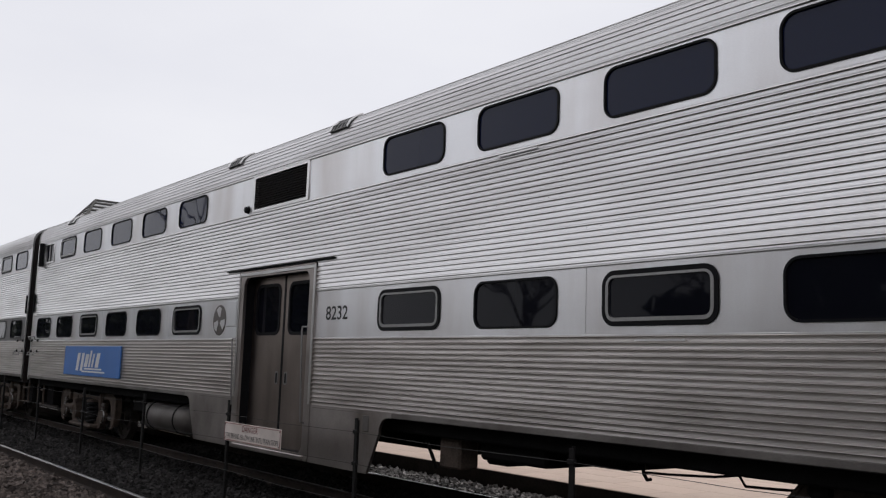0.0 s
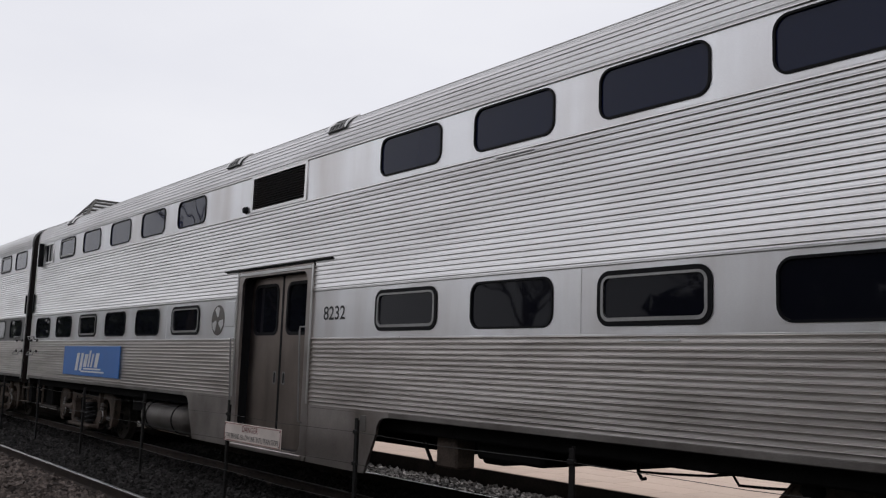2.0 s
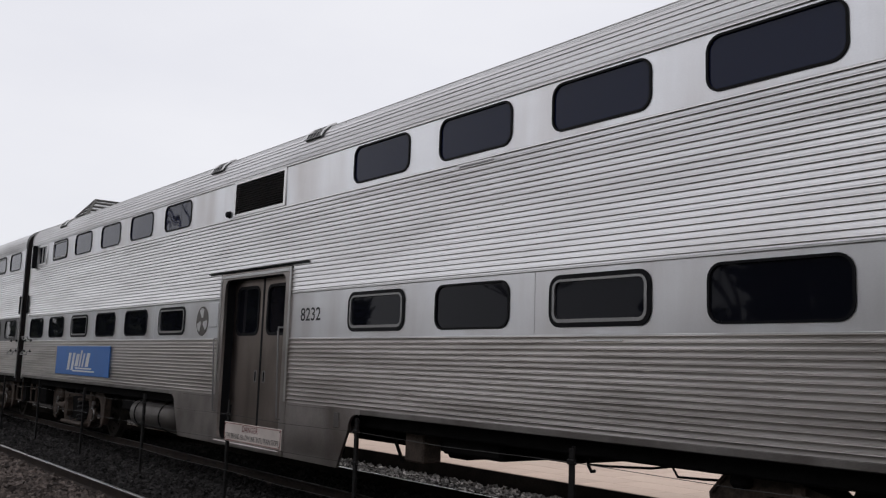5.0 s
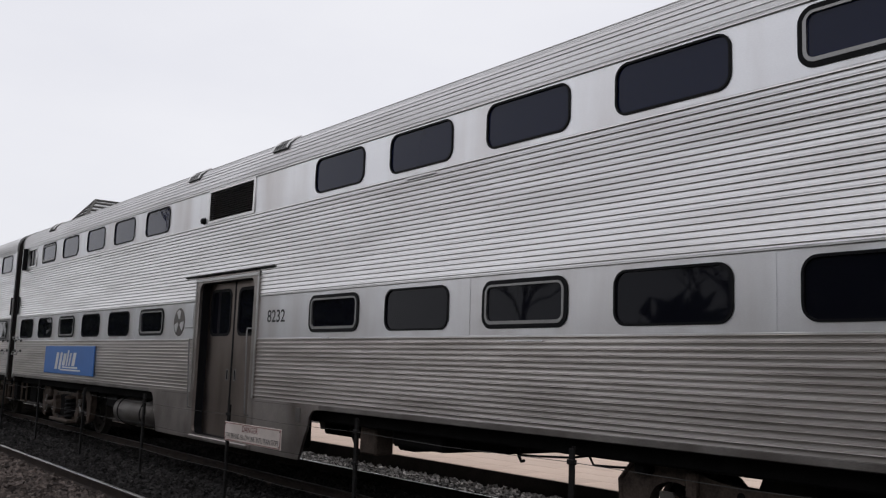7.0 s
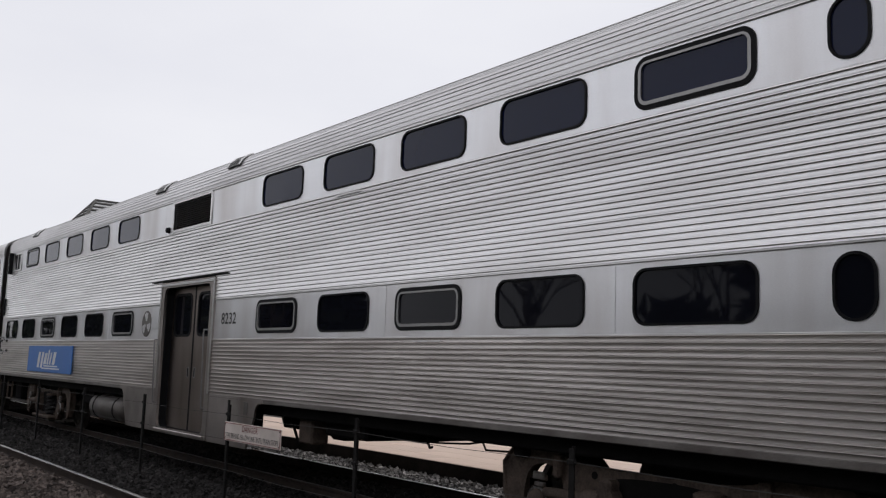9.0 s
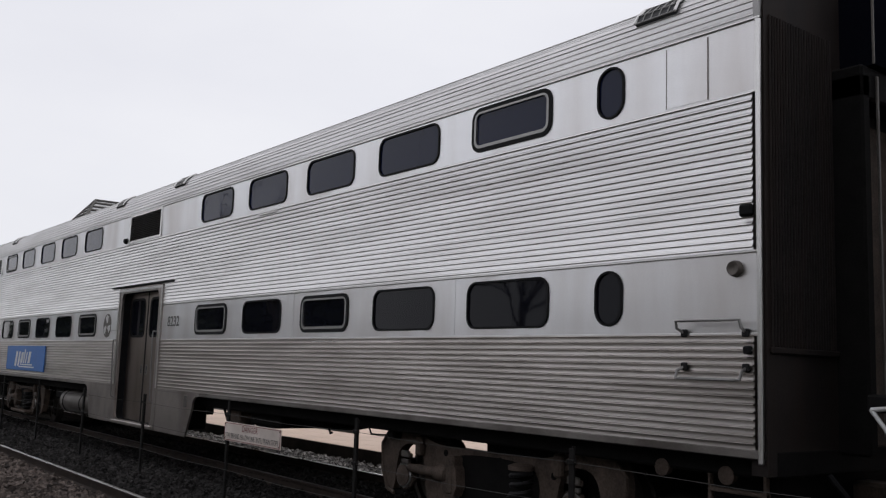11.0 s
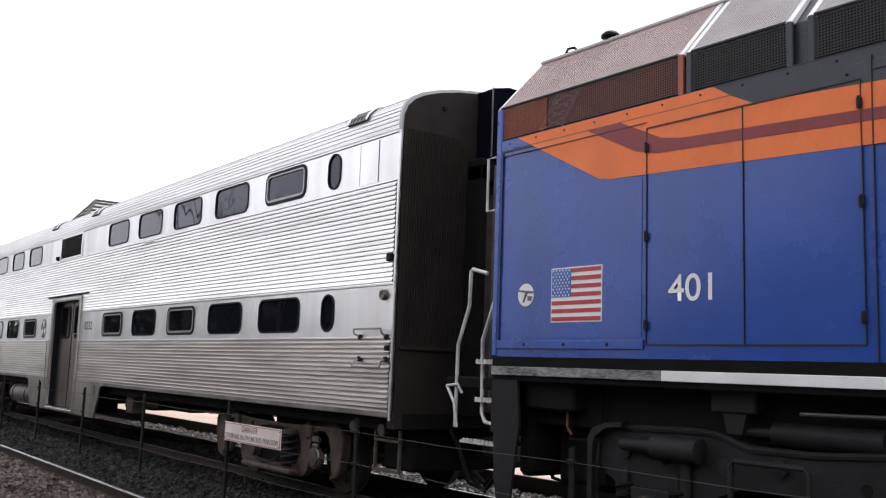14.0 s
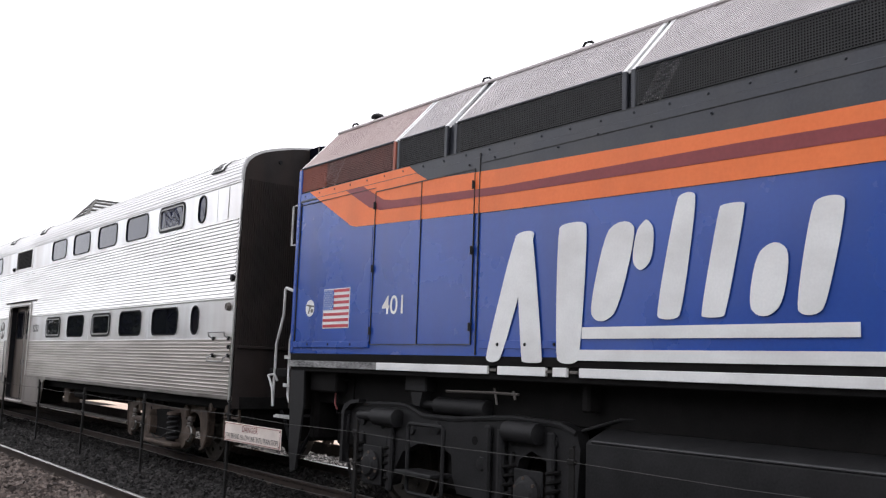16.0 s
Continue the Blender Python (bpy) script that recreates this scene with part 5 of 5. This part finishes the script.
def loco_truck(lo, y):
    """A two-axle motor truck with a heavy dark frame, springs and brake gear."""
    h = 1.33
    tr = part("motor_truck", Shape().box(-0.95, 0.95, y - 0.4, y + 0.4, 0.45, 1.15, 0.05), UNDER, lo, "four-wheeled motor truck, black with dust")
    for k in (-1, 1):
        x = k * 1.19
        prof = [(y + a, b) for a, b in ((1.96, 1.10), (1.93, 1.27), (1.80, 1.355), (1.60, 1.375), (0.93, 1.40), (0.70, 1.385), (0.42, 1.30), (-0.10, 1.30), (-1.05, 1.37), (-1.70, 1.345), (-1.90, 1.28), (-1.96, 1.12),
                                        (-1.92, 0.62), (-1.80, 0.50), (-1.70, 0.52), (-1.66, 0.80), (-1.52, 0.98), (-1.32, 1.05), (-1.16, 0.96), (-1.06, 0.72), (-0.95, 0.56), (-0.75, 0.50), (-0.20, 0.52), (-0.12, 0.70), (-0.10, 0.90),
                                        (0.10, 0.97), (0.50, 0.97), (0.78, 0.86), (0.92, 0.66), (1.00, 0.48), (1.20, 0.42), (1.55, 0.42), (1.70, 0.52), (1.74, 0.90), (1.84, 0.95))]
        part("side_frame", Shape().prism(prof, x - 0.07, x + 0.07), SOOT, tr, "dark cast side frame")
        # Extra tube whose only use is a bright line along the frame top.
        part("frame_lip", Shape().tube([(x + k * 0.072, a, b - 0.03) for a, b in prof[3:11]], 0.024, 6), SOOT, tr, "tube added along the frame top to catch light")
        for a in (1.33, -1.33):
            part("pedestal_rib", Shape().box(x + k * 0.06, x + k * 0.11, y + a + 0.24, y + a + 0.29, 0.52, 1.02, 0.012).box(x + k * 0.06, x + k * 0.11, y + a - 0.29, y + a - 0.24, 0.52, 1.02, 0.012), SOOT, tr)
        for a, b in ((0.62, 1.12), (0.16, 1.16), (-0.60, 0.86), (1.62, 1.16), (-1.62, 1.16)):
            part("frame_boss", Shape().lathe((x + k * 0.065, y + a, b), "x", [(0, 0.07), (k * 0.03, 0.065), (k * 0.035, 0.03)], 14), SOOT, tr)
        end = [(y + a, b) for a, b in ((1.985, 0.62), (1.985, 1.24), (1.93, 1.33), (1.78, 1.385), (1.60, 1.40), (1.60, 1.36), (1.78, 1.34), (1.90, 1.26), (1.93, 1.18), (1.93, 0.62))]
        part("frame_end", Shape().prism(end, x - 0.06, x + k * 0.16), SOOT, tr, "rounded end of the frame")
        for e in (-1, 1):
            c = y + e * h
            jb = Shape().box(x - 0.1, x + k * 0.12, c - 0.2, c + 0.2, 0.44, 0.88, 0.05)
            jb.lathe((x + k * 0.10, c, RT + 0.508), "x", [(0, 0.17), (k * 0.05, 0.17), (k * 0.07, 0.12), (k * 0.10, 0.10), (k * 0.11, 0.04)], 22)
            jb_ob = part("journal_box", jb, SOOT, tr, "axle box with a round cap")
            for i in range(6):
                a = math.pi * i / 3 + 0.4
                part("bolt", Shape().lathe((x + k * 0.15, c + 0.145 * math.cos(a), RT + 0.508 + 0.145 * math.sin(a)), "x", [(0, 0.018), (k * 0.018, 0.018)], 6), BOGIE, jb_ob)
            for d in (-0.30, 0.30):
                sp = Shape()
                coil(sp, x + k * 0.06, c + d, 0.50, 0.92, 0.075, 0.02)
                part("spring", sp, UNDER, tr, "coil spring")
        part("brake_cylinder", Shape().lathe((x + k * 0.14, y + 1.05, 1.22), "y", [(-0.26, 0.04), (-0.24, 0.10), (0.20, 0.10), (0.22, 0.06), (0.55, 0.05)], 18), SOOT, tr, "brake cylinder")
        part("brake_cylinder", Shape().lathe((x + k * 0.14, y - 1.25, 1.22), "y", [(-0.26, 0.04), (-0.24, 0.10), (0.20, 0.10), (0.22, 0.06)], 18), SOOT, tr, "brake cylinder")
        for a in (0.98, -0.72, -1.62):
            part("brake_hanger", Shape().box(x + k * 0.07, x + k * 0.13, y + a - 0.05, y + a + 0.05, 0.40, 1.25, 0.02), SOOT, tr)
        loop = [(x + k * 0.22, y + a, b) for a, b in ((0.48, 0.50), (0.48, 1.16), (0.45, 1.19), (-0.12, 1.19), (-0.15, 1.16), (-0.14, 0.50), (-0.10, 0.46), (0.44, 0.46), (0.48, 0.50))]
        part("step_frame", Shape().tube(loop, 0.022, 8), SOOT, tr, "bent bar step")
        part("step_tread", Shape().box(x + k * 0.02, x + k * 0.34, y - 0.10, y + 0.55, 0.66, 0.70, 0.01), SOOT, tr, "dusty step tread")
        # Holes shown as flat dark discs, their shade put into the colour.
        for a, b in ((-0.48, 1.08), (-0.72, 1.10), (-1.06, 1.12), (1.2, 1.12)):
            part("frame_hole", Shape().lathe((x + k * 0.068, y + a, b), "x", [(0, 0.045), (k * 0.004, 0.045)], 14), UNDER, tr)
        part("damper", Shape().tube([(x + k * 0.12, y - 0.95, 1.22), (x + k * 0.12, y - 0.95, 0.55)], 0.05, 10), SOOT, tr)
        part("sand_pipe", Shape().tube([(x + k * 0.1, y + 1.9, 1.2), (x + k * 0.1, y + 1.95, 0.8), (x + k * 0.02, y + 1.85, 0.3)], 0.018, 8), SOOT, tr)
    for e in (-1, 1):
        wheelset(tr, 0, y + e * h, 0.508)
    return tr


car = gallery_car("fluted stainless double-deck carriage with dark windows, doors closed")
own = len(turning)
second = gallery_car("second fluted stainless carriage with a dark lower window belt", False)
del turning[own:]
loco = locomotive()

# ------------------------------------------------------------------ between the tracks: fence and sign
FX = 5.2
fence = thing("fence", "low dark wire fence between the two tracks", "fence")
for i in range(-4, 14):
    y = 8.19 + 3.08 * i
    lean = 0.02 * math.sin(i * 2.3)
    p = Shape().box(FX - 0.006, FX + 0.006, y - 0.028, y + 0.028, -0.1, 1.26 + 0.04 * math.sin(i * 1.7), 0.003)
    p.box(FX + 0.004, FX + 0.035, y - 0.006, y + 0.006, -0.1, 1.24, 0.002)
    post = part("post", p, POST, fence, "dark steel fence post")
    for z in (0.80, 1.12):
        part("clip", Shape().box(FX - 0.02, FX + 0.02, y - 0.04, y + 0.04, z - 0.02, z + 0.02, 0.006), POST, post)
for z in (0.42, 0.80, 1.12):
    pts = []
    for i in range(-4, 13):
        y = 8.19 + 3.08 * i
        pts += [(FX - 0.012, y, z), (FX - 0.012, y + 1.54, z - 0.02)]
    part("wire", Shape().tube(pts, 0.0026, 5), WIRE, fence, "thin sagging wire")

board = thing("warning_sign", "weathered white danger sign with red border fixed to the fence", "sign")
SX, SY0, SY1, SZ0, SZ1 = 5.15, 11.25, 9.72, 0.795, 1.03
part("panel", Shape().box(SX, SX + 0.012, SY1, SY0, SZ0, SZ1, 0.003), SIGN, board)
part("border", Shape().ring([(SY0 - 0.010, SZ0 + 0.010), (SY1 + 0.010, SZ0 + 0.010), (SY1 + 0.010, SZ1 - 0.010), (SY0 - 0.010, SZ1 - 0.010)], [(SY0 - 0.017, SZ0 + 0.017), (SY1 + 0.017, SZ0 + 0.017), (SY1 + 0.017, SZ1 - 0.017), (SY0 - 0.017, SZ1 - 0.017)], SX - 0.003, SX + 0.002), SIGNRED, board)
written("DANGER", SIGNRED, board, SX - 0.004, SY0 - 0.52, SZ0 + 0.138, 0.07, 0.43, "red heading")
written("STAY BEHIND YELLOW LINE UNTIL TRAIN STOPS", LETTER, board, SX - 0.004, SY0 - 0.05, SZ0 + 0.04, 0.062, 1.43, "black wording")
for y in (SY0 - 0.03, SY1 + 0.03):
    for z in (SZ0 + 0.03, SZ1 - 0.03):
        part("screw", Shape().lathe((SX - 0.006, y, z), "x", [(0, 0.006), (0.006, 0.009)], 8), POST, board)

# ------------------------------------------------------------------ platforms
pf = thing("platform_far", "beige paved platform beyond the train", "platform", kind="structure")
part("base", Shape().box(9.62, 13.4, -40, 120, -0.05, 0.235, 0.0), KERB, pf)
part("platform_edge", Shape().box(9.59, 9.622, -40, 120, -0.05, 0.250, 0.0), KERB, pf, "dark weathered platform face")
pn = thing("platform_near", "grey concrete platform on the near side of the line", "platform", kind="structure")
part("slab", Shape().box(-7.0, 1.75, -60, 120, -0.05, 0.25, 0.02), CONCRETE, pn)
white_kerb = Shape().box(14.6, 14.85, -40, 120, -0.06, 0.37, 0.02)
tagged(part("kerb", white_kerb, WHITE), "white painted kerb behind the platform", "kerb", kind="structure")

# ------------------------------------------------------------------ station roof in the distance
st = thing("station_building", "small station pavilion with a hipped slatted roof", "building")
RA, RB = (13.16, 44.78, 9.20), (21.0, 44.78, 9.20)
EV = 6.85
corners = [(11.46, 42.26, EV), (23.0, 42.26, EV), (23.0, 47.3, EV), (11.46, 47.3, EV)]
under = Shape().add([RA, RB] + corners, [(2, 3, 1, 0), (3, 4, 1), (4, 5, 0, 1), (5, 2, 0), (2, 5, 4, 3)])
roof = part("roof", under, TILE, st, "grey slate roof with dark ridges")
part("wall", Shape().box(12.1, 22.4, 42.9, 46.7, 0.2, EV, 0.03), BRICKWALL, st, "brown brick wall")
NC = 11
for i in range(NC):
    u0, u1 = i / NC, (i + 0.30) / NC
    a0, a1 = Vector(corners[0]).lerp(RA, u0), Vector(corners[0]).lerp(RA, u1)
    b0, b1 = Vector(corners[1]).lerp(RB, u0), Vector(corners[1]).lerp(RB, u1)
    d0, d1 = Vector(corners[3]).lerp(RA, u0), Vector(corners[3]).lerp(RA, u1)
    up = Vector((0, -0.04, 0.05))
    part("slate_course", Shape().add([a0, b0, b1, a1, a0 + up, b0 + up, b1 + up, a1 + up], [(0, 3, 2, 1), (4, 5, 6, 7), (0, 1, 5, 4), (1, 2, 6, 5), (2, 3, 7, 6), (3, 0, 4, 7)]), RIDGE, roof)
    up = Vector((-0.04, 0, 0.05))
    part("slate_course", Shape().add([a0, d0, d1, a1, a0 + up, d0 + up, d1 + up, a1 + up], [(0, 3, 2, 1), (4, 5, 6, 7), (0, 1, 5, 4), (1, 2, 6, 5), (2, 3, 7, 6), (3, 0, 4, 7)]), RIDGE, roof)
for p, q in ((RA, RB), (corners[0], RA), (corners[3], RA), (corners[1], RB), (corners[2], RB)):
    part("ridge_cap", Shape().tube([p, Vector(p).lerp(Vector(q), 0.5), q], 0.07, 8), RIDGE, roof, "dark ridge cap")

# ------------------------------------------------------------------ trees on the near side of the line


def woods():
    rng = np.random.default_rng(5)
    v, f = [], []
    for k in range(70):
        x, y = rng.uniform(-22, -14), -45 + 2.4 * k + rng.uniform(-1, 1)
        # Out of view; heights along y are chosen to darken or brighten train reflections.
        top = rng.uniform(8.2, 11.0) if y < 15 else rng.uniform(5.8, 8.0) if y < 21 else rng.uniform(3.2, 4.8) if y < 27 else rng.uniform(1.8, 3.4) if y < 50 else rng.uniform(6.0, 10.0)
        if y > 50 and k % 6 == 1:
            top *= 0.4
        leaf = 0.55 if y > 50 else 0.34
        for i in range(620):
            h = rng.uniform(0.0, 1.0) ** 0.8
            r = (1 - 0.55 * h) * rng.uniform(0.5, 2.3)
            a = rng.uniform(0, 6.283)
            c = np.array([x + r * math.cos(a), y + r * math.sin(a), 0.1 + h * top])
            d = rng.normal(size=(3, 3)) * leaf
            n = len(v)
            v += [tuple(c + d[0]), tuple(c + d[1]), tuple(c + d[2])]
            f.append((n, n + 1, n + 2))
    s = Shape()
    s.v, s.f = v, f
    tagged(part("hedgerow", s, LEAF), "unseen dark trees on the near side, heights set to shade the train's reflections", "trees", kind="stuff")


def bare_tree(x, y, height, seed, forks=4):
    rng = random.Random(seed)
    tr = thing("bare_tree", "leafless tree with many fine branches", "tree", "bare trees")
    trunk = Shape()
    crown = Shape()
    trunk.tube([(x, y, -0.1), (x + 0.1, y, height * 0.25), (x + 0.05, y + 0.1, height * 0.5)], [0.24, 0.18, 0.12], 8)

    def grow(p, d, length, r, depth):
        q = p + d * length
        crown.tube([p, p.lerp(q, 0.5) + Vector((rng.uniform(-1, 1), rng.uniform(-1, 1), 0)) * 0.06 * length, q], [r, r * 0.8, r * 0.55], 4)
        if depth == 0:
            return
        for _ in range(3):
            nd = (d + Vector((rng.uniform(-1, 1), rng.uniform(-1, 1), rng.uniform(-0.35, 0.8))) * 0.75).normalized()
            grow(p.lerp(q, rng.uniform(0.5, 1.0)), nd, length * rng.uniform(0.6, 0.8), r * 0.55, depth - 1)
    for i in range(5):
        a = 6.283 * i / 5 + rng.uniform(-0.4, 0.4)
        z = height * rng.uniform(0.25, 0.5)
        grow(Vector((x + 0.06, y, z)), Vector((0.6 * math.cos(a), 0.6 * math.sin(a), 0.8)).normalized(), height * 0.22, 0.09, forks)
    part("trunk", trunk, BARK, tr)
    part("crown", crown, BARK, tr)


woods()
for i, (x, y, h) in enumerate(((-12, 46, 12), (-13, 60, 19), (-16, 30, 10), (-17, 20, 9))):
    bare_tree(x, y, h, i, 5 if h > 15 else 4)

# low brush behind the far platform
rng = np.random.default_rng(8)
v, f = [], []
for i in range(9000):
    y = rng.uniform(-4, 40)
    c = np.array([rng.uniform(15.0, 17.5), y, abs(rng.normal()) * 0.28 + 0.05])
    d = rng.normal(size=(3, 3)) * (0.05, 0.05, 0.12)
    n = len(v)
    v += [tuple(c + d[0]), tuple(c + d[1]), tuple(c + d[2])]
    f.append((n, n + 1, n + 2))
brush = Shape()
brush.v, brush.f = v, f
tagged(part("brush", brush, BRUSH), "dry winter brush behind the platform", "plants", kind="stuff")

# ------------------------------------------------------------------ ties, paving and ballast
tie_mesh = Shape().box(-1.3, 1.3, -0.11, 0.11, -0.13, 0.004, 0.012).mesh("tie", TIE)
for xc in (XN, XC):
    line = thing("track_ties", "dark wooden ties half buried in ballast", "ties", kind="structure")
    for i in range(70):
        t_ob = new("tie", tie_mesh)
        t_ob.parent = line
        t_ob.location = (xc + random.uniform(-0.03, 0.03), 1.5 + 0.52 * i, 0)

slab_mesh = Shape().box(0, 0.595, 0, 1.19, 0.0, 0.026, 0.006).mesh("paving_slab", PAVING)
edge_mesh = Shape().box(0, 0.60, 0, 0.595, 0.0, 0.027, 0.006).mesh("edge_slab", PAVING)
for j in range(54):
    e_ob = new("edge_slab", edge_mesh)
    e_ob.parent = pf
    e_ob.location = (9.60, -2 + 0.6 * j, 0.234)
for i in range(6):
    for j in range(36):
        if i > 3 and j > 20:
            continue
        p_ob = new("paving_slab", slab_mesh)
        p_ob.parent = pf
        p_ob.location = (10.205 + 0.6 * i, -4 + 1.2 * j + 0.6 * (i % 2), 0.234)


def ballast(x0, x1, y0, y1, per_m2, material, label, seed, low=0.02, high=0.045):
    """Loose angular stones in one joined mesh."""
    rng = np.random.default_rng(seed)
    n = int((x1 - x0) * (y1 - y0) * per_m2)
    cube = np.array([(x, y, z) for x in (-1, 1) for y in (-1, 1) for z in (-1, 1)], float)
    face = np.array([(0, 1, 3, 2), (4, 6, 7, 5), (0, 4, 5, 1), (2, 3, 7, 6), (0, 2, 6, 4), (1, 5, 7, 3)])
    size = rng.uniform(low, high, (n, 1, 1)) * rng.uniform(0.55, 1.0, (n, 1, 3))
    pts = cube[None] * (1 + rng.uniform(-0.45, 0.25, (n, 8, 3))) * size
    q = rng.normal(size=(n, 4))
    q /= np.linalg.norm(q, axis=1, keepdims=True)
    w, x, y, z = q.T
    rot = np.stack([1 - 2 * (y * y + z * z), 2 * (x * y - z * w), 2 * (x * z + y * w), 2 * (x * y + z * w), 1 - 2 * (x * x + z * z), 2 * (y * z - x * w),
                    2 * (x * z - y * w), 2 * (y * z + x * w), 1 - 2 * (x * x + y * y)], 1).reshape(n, 3, 3)
    pts = np.einsum("nij,nkj->nki", rot, pts)
    pts[:, :, 0] += rng.uniform(x0, x1, (n, 1))
    pts[:, :, 1] += rng.uniform(y0, y1, (n, 1))
    pts[:, :, 2] += rng.uniform(-0.01, 0.03, (n, 1))
    me = bpy.data.meshes.new("ballast")
    me.from_pydata(pts.reshape(-1, 3).tolist(), [], (face[None] + 8 * np.arange(n)[:, None, None]).reshape(-1, 4).tolist())
    me.materials.append(material)
    tagged(new("ballast", me), label, "gravel", kind="stuff")


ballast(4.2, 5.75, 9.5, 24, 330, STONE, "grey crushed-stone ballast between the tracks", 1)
# Darker stones here carry painted shade beside and under the train.
ballast(5.75, 6.55, 9.5, 24, 260, STONE_OILY_SHADED, "oily ballast along the rail, darkened for the train's shade", 7)
ballast(4.2, 6.55, 24, 40, 130, STONE_OILY_SHADED, "dark crushed-stone ballast between the tracks", 4, 0.03, 0.055)
ballast(1.9, 4.02, 12, 26, 330, STONE_WARM, "brown-grey ballast of the nearer track", 2)
ballast(6.72, 8.04, 6, 26, 200, STONE_OILY_SHADED, "shaded ballast between the rails under the train", 6)
ballast(8.25, 9.55, 3.5, 26, 170, STONE_LIT, "ballast beyond the train, coloured pale for the daylight on it", 3)

# ------------------------------------------------------------------ what moves


def motions():
    steps = [0.5 * i for i in range(33)]
    walk(car, [(t, pose(XC, s_of(t), 0)) for t in steps])
    walk(second, [(t, pose(XC, s_of(t) + 2 * CY + 25.94, 0, 0, 0, 180)) for t in steps])
    walk(loco, [(t, pose(XC, s_of(t), 0)) for t in steps])
    fine = [0.2 * i for i in range(81)]
    for ob, (x, y, z), r in turning:
        walk(ob, [(t, pose(x, y, z, -math.degrees(s_of(t) / r), 0, 0)) for t in fine])
    twins = [o for o in second.children_recursive if o.name.startswith("wheelset")]
    for ob in twins:
        x, y, z = ob.location
        walk(ob, [(t, pose(x, y, z, math.degrees(s_of(t) / WHEEL_R), 0, 0)) for t in fine])


motions()
